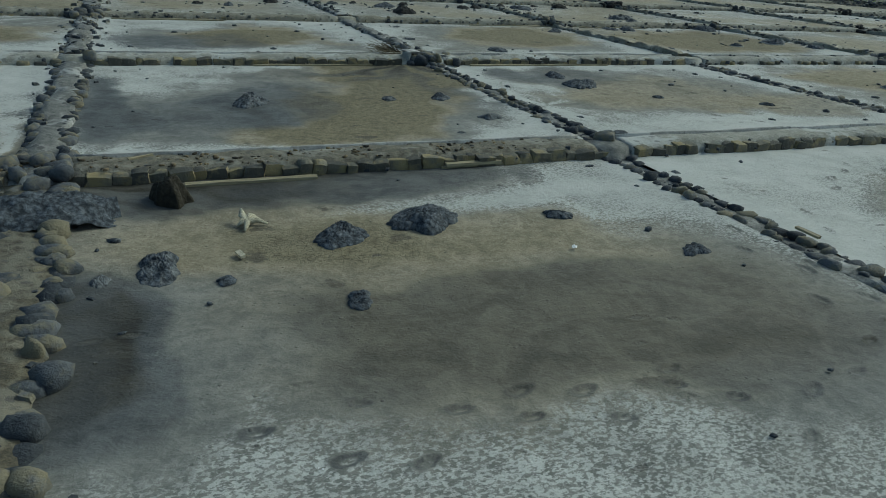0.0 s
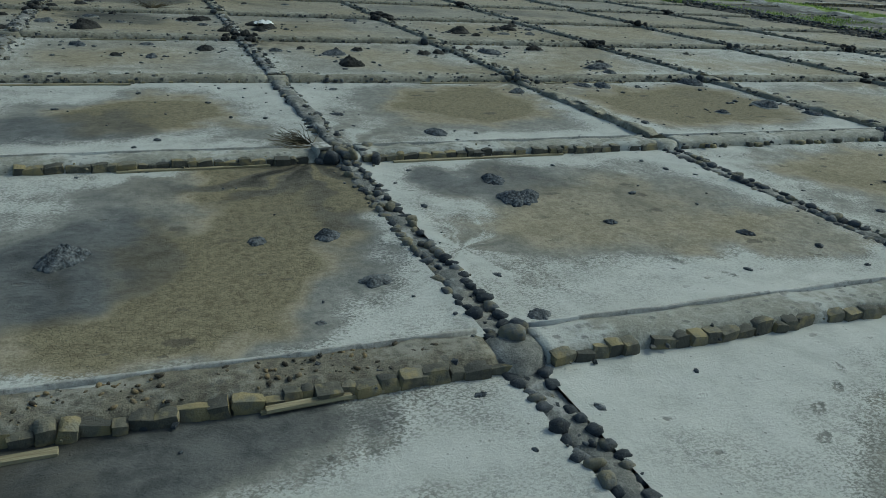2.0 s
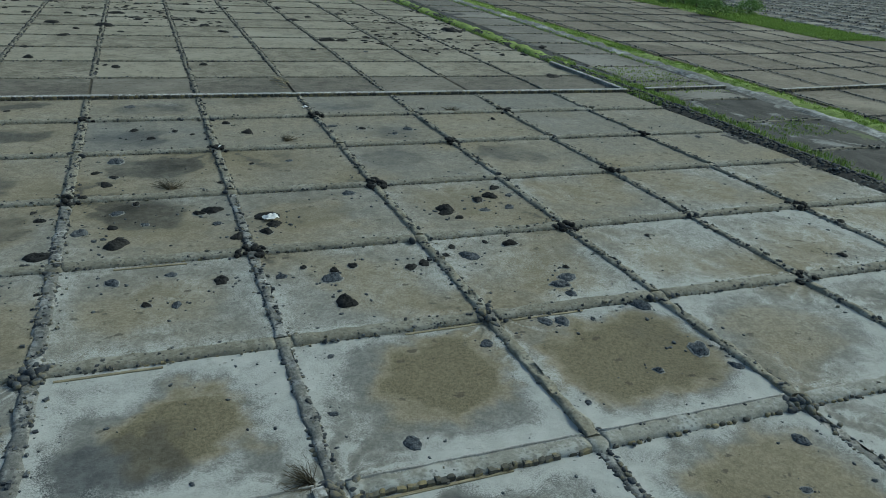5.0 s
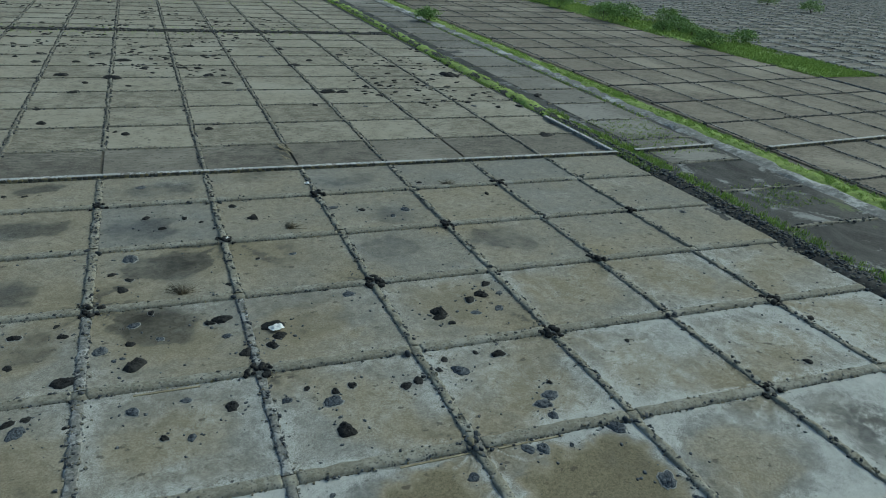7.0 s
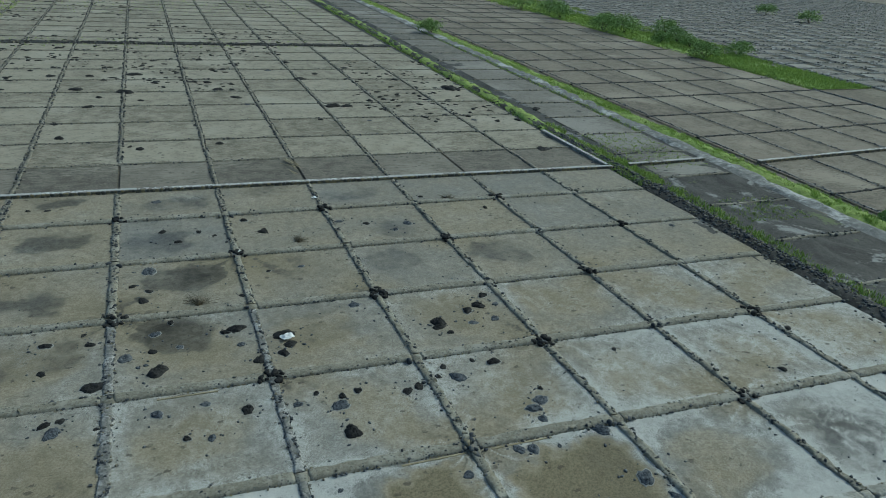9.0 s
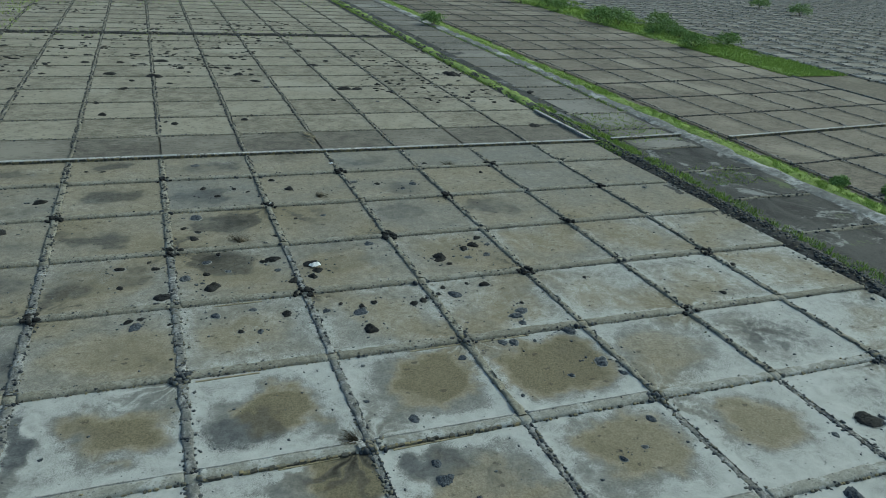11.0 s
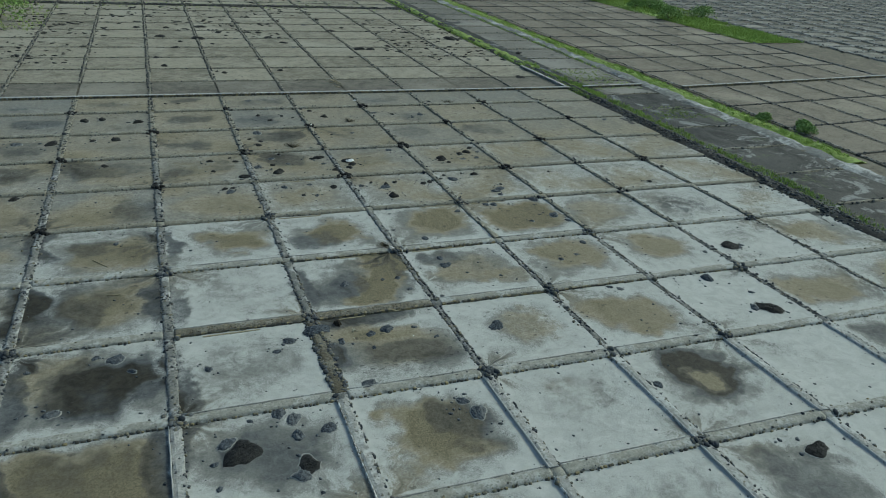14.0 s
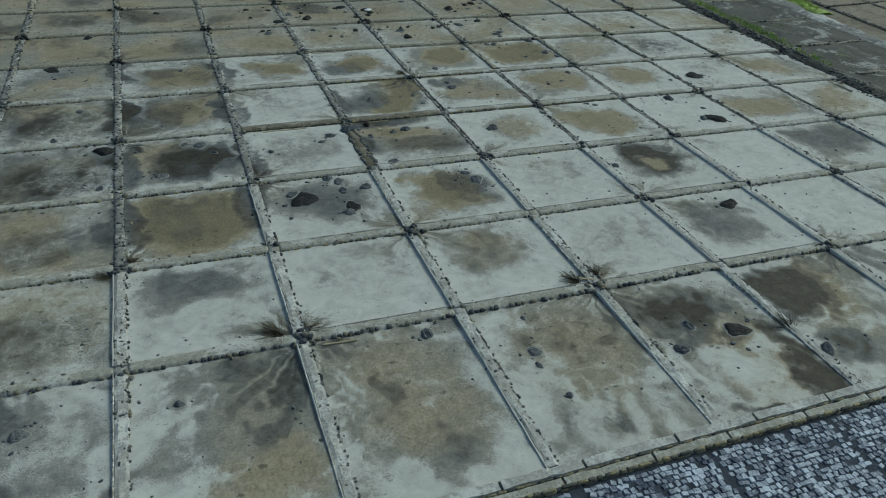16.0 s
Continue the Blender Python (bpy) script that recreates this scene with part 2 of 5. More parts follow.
CLOTH, *_ = material("white_plastic", 0.5)
Tree(CLOTH).colour(Tree(CLOTH).mix(Tree(CLOTH).noise(Tree(CLOTH).where("Object"), 5), (0.55, 0.56, 0.56), (0.8, 0.8, 0.8)))


# ---- mesh helpers ----
def mesh_of(name, verts, faces, mat, smooth=True):
    me = bpy.data.meshes.new(name)
    me.from_pydata(verts, [], faces)
    me.materials.append(mat)
    me.polygons.foreach_set("use_smooth", [smooth] * len(me.polygons))
    me.update()
    return me


def part(name, me, parent, label="", m=None):
    ob = new(name, me)
    ob.parent = parent
    if m is not None:
        ob.matrix_basis = m
    return tagged(ob, label)


class Heap:
    """Gathers many small shapes into one mesh."""

    def __init__(self):
        self.v, self.f, self.count = [], [], 0

    def add(self, verts, faces):
        self.v.append(np.asarray(verts, float))
        self.f.extend([tuple(k + self.count for k in q) for q in faces])
        self.count += len(verts)

    def mesh(self, name, mat, smooth=True):
        return mesh_of(name, np.concatenate(self.v).tolist() if self.v else [], self.f, mat, smooth)


def lattice(x, y, seed=0):
    """Smooth value noise from 0 to 1 for arrays."""
    xi, yi = np.floor(x).astype(int), np.floor(y).astype(int)
    fx, fy = x - xi, y - yi
    fx, fy = fx * fx * (3 - 2 * fx), fy * fy * (3 - 2 * fy)

    def r(a, b):
        s = np.sin(a * 127.1 + b * 311.7 + seed * 74.7) * 43758.5453
        return s - np.floor(s)

    return (r(xi, yi) * (1 - fx) + r(xi + 1, yi) * fx) * (1 - fy) + (r(xi, yi + 1) * (1 - fx) + r(xi + 1, yi + 1) * fx) * fy


def fbm(x, y, seed=0):
    return 0.55 * lattice(x, y, seed) + 0.3 * lattice(2.1 * x, 2.1 * y, seed + 1) + 0.15 * lattice(4.3 * x, 4.3 * y, seed + 2)


def rock_shape(seed, squash=0.8, blocky=0.5, level=2):
    """A rounded, worn block about 1 across, standing on z = 0."""
    bm = bmesh.new()
    bmesh.ops.create_icosphere(bm, subdivisions=level, radius=0.5)
    rnd = random.Random(seed)
    off = Vector((rnd.uniform(0, 50), rnd.uniform(0, 50), rnd.uniform(0, 50)))
    sx, sy = rnd.uniform(0.85, 1.15), rnd.uniform(0.75, 1.05)
    for v in bm.verts:
        c = v.co.copy()
        big = max(abs(c.x), abs(c.y), abs(c.z))
        c = c.lerp(c * (0.42 / big), blocky)
        c *= 1 + 0.42 * (noise.noise(c * 1.9 + off)) + 0.12 * noise.noise(c * 5 + off)
        v.co = Vector((c.x * sx, c.y * sy, max(-0.3, c.z * squash) + 0.3))
    verts = [tuple(v.co) for v in bm.verts]
    faces = [tuple(v.index for v in f.verts) for f in bm.faces]
    bm.free()
    return verts, faces


def block_shape(seed):
    """A squarish, chipped block about 1 across, standing on z = 0."""
    bm = bmesh.new()
    bmesh.ops.create_cube(bm, size=1.0)
    bmesh.ops.subdivide_edges(bm, edges=bm.edges[:], cuts=2, use_grid_fill=True)
    rnd = random.Random(seed)
    off = Vector((rnd.uniform(0, 50), rnd.uniform(0, 50), rnd.uniform(0, 50)))
    for v in bm.verts:
        c = v.co.copy()
        c = c.lerp(c.normalized() * 0.58, 0.30 + 0.2 * rnd.random())
        c *= 1 + 0.20 * noise.noise(c * 1.5 + off) + 0.16 * noise.noise(c * 4.0 + off)
        v.co = c + Vector((0, 0, 0.42))
    verts = [tuple(v.co) for v in bm.verts]
    faces = [tuple(v.index for v in f.verts) for f in bm.faces]
    bm.free()
    return verts, faces


ROCKS = [rock_shape(100 + k, 0.9, 0.62, 2) for k in range(8)]
BLOCKS = [block_shape(200 + k) for k in range(8)]
def chip_shape(seed):
    """A small angular stone about 1 across: a box with every corner knocked about."""
    rnd = random.Random(seed)
    v = [(x * rnd.uniform(0.28, 0.55), y * rnd.uniform(0.28, 0.55), z + (rnd.uniform(-0.22, 0.12) if z else 0)) for z in (0, 0.75) for x, y in ((-1, -1), (1, -1), (1, 1), (-1, 1))]
    v = [(x * (1 if z < 0.3 else rnd.uniform(0.5, 0.95)), y * (1 if z < 0.3 else rnd.uniform(0.5, 0.95)), z) for x, y, z in v]
    return v, [(0, 1, 5, 4), (1, 2, 6, 5), (2, 3, 7, 6), (3, 0, 4, 7), (4, 5, 6, 7)]


CHIPS = [chip_shape(350 + k) for k in range(12)]
LOW_ROCKS = [rock_shape(300 + k, 0.85, 0.4, 1) for k in range(6)]
ROCK_MESH = [mesh_of("stone", v, f, BASALT) for v, f in ROCKS]
BLOCK_MESH = [mesh_of("stone", v, f, OCHRE_STONE) for v, f in BLOCKS]
for me in BLOCK_MESH:
    me.set_sharp_from_angle(angle=0.8)


def placed(shape, x, y, z, sx, sy, sz, turn):
    v = np.array(shape[0]) * (sx, sy, sz)
    c, s = math.cos(turn), math.sin(turn)
    return np.stack([v[:, 0] * c - v[:, 1] * s + x, v[:, 0] * s + v[:, 1] * c + y, v[:, 2] + z], -1), shape[1]


# ---- large structure ----
def sheet(name, x0, x1, y0, y1, z, mat, nx=1, ny=1, uneven=0.0, label="", kind="structure"):
    xs, ys = np.linspace(x0, x1, nx + 1), np.linspace(y0, y1, ny + 1)
    gx, gy = np.meshgrid(xs, ys)
    gz = z + uneven * (fbm(gx * 0.35, gy * 0.35, 5) - 0.5)
    v = np.stack([gx, gy, gz], -1).reshape(-1, 3).tolist()
    w = nx + 1
    f = [(r * w + c, r * w + c + 1, r * w + w + c + 1, r * w + w + c) for r in range(ny) for c in range(nx)]
    return tagged(new(name, mesh_of(name, v, f, mat)), label, kind=kind)


tagged(sheet("ground", -1500, 1500, -900, 2100, -0.16, GROUND, 30, 30), "flat brown earth reaching to the horizon", "ground")


# ---- salt pans ----
# what lies on a pan: (kind, u, v, radius across, radius along, strength); u and v run from 0 to 1 over the pan
def recipe(i, j):
    rnd = random.Random(i * 131 + j * 17 + 5)
    jit = lambda: rnd.uniform(-0.09, 0.09)
    mid = ("mud", 0.5 + jit(), 0.5 + jit(), 0.36 + jit(), 0.34 + jit(), 0.6 if j < 0 else 0.35)
    if j >= 4:
        return 0.04, 0.50 + 2 * jit(), 0.02 + jit(), [("wet", 0.5 + 4 * jit(), 0.5 + 4 * jit(), 0.4, 0.3, 0.25 + 2 * jit()), ("salt", 0.5 + 4 * jit(), 0.5 + 4 * jit(), 0.3, 0.3, 0.12)]
    if j == 3:
        return 0.08, 0.50 + jit(), 0.02 + jit(), [("wet", 0.5 + 4 * jit(), 0.6, 0.4, 0.3, 0.32 + 2 * jit())]
    if j == 2:
        return 0.16 + 0.03 * max(i, 0), 0.44, 0.04, [mid, ("wet", 0.4 + 3 * jit(), 0.6, 0.5, 0.35, 0.28 if i < 2 else 0.1)]
    if j == 1:
        return 0.28 + 0.05 * i, 0.40, 0.02, [mid, ("wet", 0.5 + 4 * jit(), 0.5 + 4 * jit(), 0.3, 0.3, 0.25)]
    if j == 0:
        return 0.46 + 0.03 * i, 0.20, 0.02, [mid, ("salt", 0.5, 0.5, 0.3, 0.3, -0.3)]
    if i <= -4:
        return 0.30, 0.30, 0.2 + 2 * jit(), [mid, ("wet", 0.5 + jit(), 0.4, 0.4, 0.3, 0.4)]
    return 0.68, 0.12, 0.0, [mid, ("salt", 0.5 + jit(), 0.5 + jit(), 0.36, 0.33, -0.42)]


OWN = {
    (-1, -2): (0.56, 0.18, 0.10, [("salt", 0.5, 0.06, 0.6, 0.10, -0.10), ("wet", 0.60, 0.40, 0.36, 0.17, 0.46), ("wet", 0.82, 0.24, 0.20, 0.10, 0.30), ("salt", 0.80, 0.25, 0.26, 0.12, -0.42), ("mud", 0.58, 0.44, 0.40, 0.26, 0.40), ("salt", 0.60, 0.44, 0.44, 0.22, -0.80), ("wet", 0.05, 0.46, 0.10, 0.20, 0.75), ("salt", 0.06, 0.44, 0.14, 0.22, -0.70), ("salt", 0.24, 0.46, 0.14, 0.12, -0.25), ("mud", 0.27, 0.72, 0.26, 0.14, 0.35), ("salt", 0.27, 0.72, 0.28, 0.15, -0.55), ("wet", 0.40, 0.93, 0.46, 0.11, 0.60), ("salt", 0.40, 0.93, 0.48, 0.12, -0.60), ("salt", 0.58, 0.80, 0.34, 0.05, 0.30), ("salt", 0.90, 0.72, 0.14, 0.26, 0.20), ("mud", 0.50, 0.68, 0.36, 0.10, 0.30), ("salt", 0.50, 0.68, 0.36, 0.10, -0.40), ("fan", 0.02, 0.98, 0.75, 0.60, 0.40), ("wet", 0.22, 0.40, 0.16, 0.22, 0.15)]),
    (-1, -1): (0.60, 0.12, 0.04, [("mud", 0.85, 0.76, 0.16, 0.28, 1.1), ("mud", 0.72, 0.46, 0.24, 0.24, 1.1), ("mud", 0.54, 0.22, 0.26, 0.15, 1.0), ("salt", 0.80, 0.70, 0.24, 0.36, -1.0), ("salt", 0.64, 0.34, 0.34, 0.32, -1.0), ("wet", 0.46, 0.56, 0.16, 0.30, 0.42), ("salt", 0.44, 0.55, 0.20, 0.32, -0.55), ("wet", 0.24, 0.34, 0.20, 0.26, 0.42), ("salt", 0.22, 0.34, 0.24, 0.30, -0.55), ("wet", 0.97, 0.40, 0.06, 0.36, 0.25), ("fan", 0.92, 1.0, 0.55, 0.50, 1.1)]),
    (0, -1): (0.66, 0.12, 0.0, [("mud", 0.48, 0.56, 0.34, 0.30, 0.45), ("salt", 0.50, 0.56, 0.40, 0.34, -0.66), ("wet", 0.30, 0.78, 0.24, 0.12, 0.40), ("salt", 0.30, 0.78, 0.26, 0.13, -0.4), ("wet", 0.62, 0.55, 0.22, 0.12, 0.32), ("mud", 0.80, 0.30, 0.26, 0.14, 0.4), ("salt", 0.80, 0.30, 0.26, 0.14, -0.4), ("salt", 0.10, 0.45, 0.10, 0.30, 0.25), ("fan", 0.05, 0.35, 0.45, 0.4, 0.35)]),
    (-2, -1): (0.78, 0.10, 0.0, [("salt", 0.5, 0.55, 0.32, 0.25, -0.25)]),
    (-3, -1): (0.42, 0.22, 0.15, [("mud", 0.55, 0.5, 0.36, 0.36, 0.8), ("salt", 0.55, 0.5, 0.4, 0.4, -0.6), ("wet", 0.3, 0.6, 0.5, 0.3, 0.25)]),
    (1, -1): (0.66, 0.12, 0.0, [("mud", 0.55, 0.6, 0.36, 0.36, 0.8), ("salt", 0.55, 0.6, 0.4, 0.4, -0.7)]),
    (2, -1): (0.70, 0.12, 0.0, [("mud", 0.55, 0.55, 0.33, 0.28, 0.7), ("salt", 0.55, 0.55, 0.36, 0.32, -0.55)]),
    (3, -1): (0.86, 0.08, 0.0, [("salt", 0.5, 0.6, 0.25, 0.2, -0.3)]),
    (-1, 0): (0.58, 0.14, 0.0, [("mud", 0.56, 0.5, 0.28, 0.24, 0.95), ("salt", 0.45, 0.48, 0.42, 0.30, -0.65), ("wet", 0.30, 0.36, 0.34, 0.2, 0.5), ("fan", 0.98, 0.02, 0.35, 0.3, 0.5)]),
    (-2, 0): (0.58, 0.14, 0.03, [("wet", 0.30, 0.60, 0.26, 0.30, 0.30), ("mud", 0.6, 0.5, 0.32, 0.26, 0.85), ("salt", 0.6, 0.5, 0.36, 0.30, -0.65)]),
    (-3, 0): (0.50, 0.2, 0.1, [("mud", 0.55, 0.45, 0.33, 0.36, 0.7), ("salt", 0.5, 0.45, 0.38, 0.4, -0.55), ("fan", 0.95, 0.6, 0.6, 0.5, 0.4)]),
    (0, 0): (0.60, 0.14, 0.0, [("mud", 0.66, 0.62, 0.28, 0.28, 1.0), ("mud", 0.48, 0.42, 0.25, 0.22, 0.6), ("salt", 0.56, 0.54, 0.42, 0.42, -0.8)]),
    (1, 0): (0.60, 0.16, 0.0, [("mud", 0.52, 0.5, 0.42, 0.38, 1.3), ("salt", 0.52, 0.5, 0.46, 0.42, -0.95), ("wet", 0.75, 0.5, 0.3, 0.4, 0.3)]),
    (3, 0): (0.58, 0.12, 0.1, [("wet", 0.5, 0.5, 0.3, 0.3, 0.4), ("fan", 0.3, 0.6, 0.5, 0.5, 0.4)]),
    (-2, -2): (0.76, 0.1, 0.0, [("salt", 0.5, 0.5, 0.36, 0.34, -0.38)]),
    (-3, -2): (0.58, 0.1, 0.0, [("wet", 0.56, 0.45, 0.40, 0.34, 0.72), ("salt", 0.5, 0.48, 0.42, 0.42, -0.7), ("mud", 0.3, 0.6, 0.3, 0.3, 0.5)]),
    (0, -2): (0.74, 0.1, 0.0, [("mud", 0.6, 0.5, 0.34, 0.34, 0.5), ("salt", 0.55, 0.5, 0.34, 0.34, -0.62)]),
    (1, -2): (0.72, 0.1, 0.0, [("mud", 0.5, 0.48, 0.38, 0.36, 0.75), ("salt", 0.5, 0.48, 0.42, 0.38, -0.8), ("wet", 0.55, 0.4, 0.3, 0.3, 0.22)]),
    (2, -2): (0.92, 0.05, 0.0, []),
    (3, -2): (0.66, 0.1, 0.0, [("mud", 0.4, 0.5, 0.44, 0.26, 0.6), ("salt", 0.4, 0.5, 0.46, 0.3, -0.6), ("fan", 0.9, 0.5, 0.6, 0.5, 0.5)]),
    (-3, -3): (0.66, 0.1, 0.0, [("mud", 0.52, 0.50, 0.52, 0.50, 1.25), ("wet", 0.5, 0.60, 0.5, 0.44, 0.40), ("salt", 0.52, 0.50, 0.54, 0.52, -1.2)]),
    (-2, -3): (0.72, 0.1, 0.0, [("wet", 0.55, 0.58, 0.40, 0.32, 0.5), ("salt", 0.55, 0.58, 0.44, 0.36, -0.75)]),
    (-1, -3): (0.86, 0.1, 0.0, [("mud", 0.45, 0.55, 0.34, 0.38, 1.0), ("wet", 0.62, 0.58, 0.30, 0.36, 0.55), ("salt", 0.52, 0.56, 0.42, 0.42, -1.1)]),
    (0, -3): (0.84, 0.1, 0.0, [("salt", 0.52, 0.6, 0.36, 0.30, -0.30), ("mud", 0.5, 0.6, 0.3, 0.25, 0.2)]),
    (1, -3): (0.82, 0.1, 0.0, [("wet", 0.56, 0.6, 0.34, 0.36, 1.1), ("mud", 0.5, 0.55, 0.2, 0.2, 0.7), ("wet", 0.5, 0.55, 0.14, 0.14, -0.9), ("salt", 0.55, 0.6, 0.38, 0.38, -1.1)]),
    (2, -3): (0.92, 0.05, 0.0, [("mud", 0.5, 0.7, 0.2, 0.2, 0.2)]),
    (3, -3): (0.70, 0.1, 0.0, [("wet", 0.55, 0.62, 0.42, 0.34, 0.7), ("salt", 0.55, 0.62, 0.45, 0.36, -0.9)]),
    (-3, -4): (0.74, 0.1, 0.0, [("wet", 0.45, 0.72, 0.44, 0.26, 0.42), ("salt", 0.45, 0.70, 0.46, 0.30, -0.65), ("fan", 0.99, 0.03, 0.45, 0.4, 0.8)]),
    (-2, -4): (0.88, 0.08, 0.0, [("salt", 0.5, 0.55, 0.4, 0.35, -0.2), ("fan", 0.97, 0.98, 0.5, 0.55, 0.55), ("fan", 0.03, 0.02, 0.35, 0.4, 0.6)]),
    (-1, -4): (0.82, 0.1, 0.0, [("wet", 0.5, 0.62, 0.36, 0.36, 0.35), ("mud", 0.5, 0.6, 0.35, 0.35, 0.4), ("salt", 0.48, 0.62, 0.38, 0.36, -0.65), ("fan", 0.02, 0.97, 0.5, 0.4, 0.6)]),
    (0, -4): (0.80, 0.1, 0.0, [("salt", 0.5, 0.5, 0.46, 0.42, -0.2), ("fan", 0.06, 0.03, 0.35, 0.35, 0.7)]),
    (1, -4): (0.82, 0.1, 0.0, [("wet", 0.46, 0.5, 0.42, 0.32, 0.4), ("salt", 0.46, 0.5, 0.44, 0.36, -0.6), ("fan", 0.02, 0.97, 0.7, 0.6, 0.5)]),
    (2, -4): (0.90, 0.06, 0.0, [("salt", 0.5, 0.5, 0.3, 0.3, -0.15)]),
    (-4, -5): (0.72, 0.1, 0.05, [("wet", 0.35, 0.6, 0.4, 0.34, 0.4), ("salt", 0.35, 0.6, 0.42, 0.36, -0.5)]),
    (-3, -5): (0.68, 0.16, 0.0, [("mud", 0.66, 0.58, 0.30, 0.34, 0.25), ("wet", 0.70, 0.66, 0.24, 0.26, 0.25), ("salt", 0.66, 0.60, 0.34, 0.36, -0.60), ("fan", 0.98, 0.97, 1.0, 1.0, 0.7), ("mud", 0.55, 0.25, 0.4, 0.2, 0.4), ("salt", 0.5, 0.2, 0.4, 0.18, -0.3)]),
    (-2, -5): (0.56, 0.26, 0.0, [("mud", 0.52, 0.55, 0.42, 0.34, 0.22), ("salt", 0.5, 0.52, 0.42, 0.36, -0.30), ("fan", 0.02, 0.97, 0.9, 1.0, 0.6), ("wet", 0.30, 0.55, 0.14, 0.14, 0.30), ("wet", 0.62, 0.25, 0.3, 0.12, 0.25), ("salt", 0.62, 0.25, 0.3, 0.12, -0.2)]),
    (-1, -5): (0.54, 0.28, 0.02, [("mud", 0.5, 0.55, 0.42, 0.40, 0.22), ("wet", 0.55, 0.72, 0.30, 0.16, 0.30), ("wet", 0.4, 0.16, 0.35, 0.08, 0.35), ("salt", 0.6, 0.62, 0.3, 0.3, -0.35), ("fan", 0.95, 0.98, 0.9, 0.9, 0.55)]),
    (0, -5): (0.50, 0.28, 0.10, [("wet", 0.42, 0.68, 0.32, 0.16, 0.62), ("wet", 0.90, 0.25, 0.12, 0.30, 0.9), ("wet", 0.5, 0.06, 0.45, 0.06, 0.8), ("salt", 0.5, 0.06, 0.45, 0.06, -0.6), ("salt", 0.42, 0.68, 0.34, 0.18, -0.55), ("mud", 0.6, 0.35, 0.4, 0.3, 0.45), ("salt", 0.90, 0.25, 0.14, 0.3, -0.7), ("salt", 0.40, 0.36, 0.26, 0.14, 0.25), ("fan", 0.03, 0.97, 0.8, 0.8, 0.5)]),
    (1, -5): (0.56, 0.26, 0.08, [("wet", 0.32, 0.70, 0.28, 0.24, 1.0), ("salt", 0.32, 0.70, 0.28, 0.24, -0.9), ("mud", 0.45, 0.62, 0.3, 0.3, 0.5), ("wet", 0.2, 0.3, 0.14, 0.14, 0.6), ("salt", 0.2, 0.3, 0.16, 0.15, -0.6), ("fan", 0.97, 0.97, 0.8, 0.7, 0.5)]),
}


def footprints():
    """Tracks of single steps over the salt of the nearest pans."""
    rnd = random.Random(17)
    prints = {}
    # pan, first step, heading, steps
    for where, x, y, way, count in TRACKS:
        for k in range(count):
            side = 0.12 if k % 2 else -0.12
            px, py = x + 0.62 * k * math.cos(way) - side * math.sin(way) + rnd.gauss(0, 0.06), y + 0.62 * k * math.sin(way) + side * math.cos(way) + rnd.gauss(0, 0.06)
            prints.setdefault(where, []).append((px, py, way + rnd.gauss(0, 0.25), rnd.uniform(0.75, 1.1)))
    return prints


TRACKS = [((-1, -2), -6.3, -14.05, -0.12, 6), ((-1, -2), -6.5, -14.75, 0.05, 7), ((-1, -2), -0.75, -14.2, 1.45, 5), ((-1, -2), -0.45, -13.6, 1.2, 3), ((-1, -2), -2.8, -15.2, 0.4, 4), ((0, -2), 0.95, -14.0, 1.5, 5), ((0, -2), 2.6, -10.6, 0.6, 4), ((0, -2), 3.4, -13.0, 1.2, 6), ((0, -1), 4.2, -7.2, 1.75, 7), ((0, -1), 6.3, -6.8, 1.5, 5)]
PRINTS = footprints()


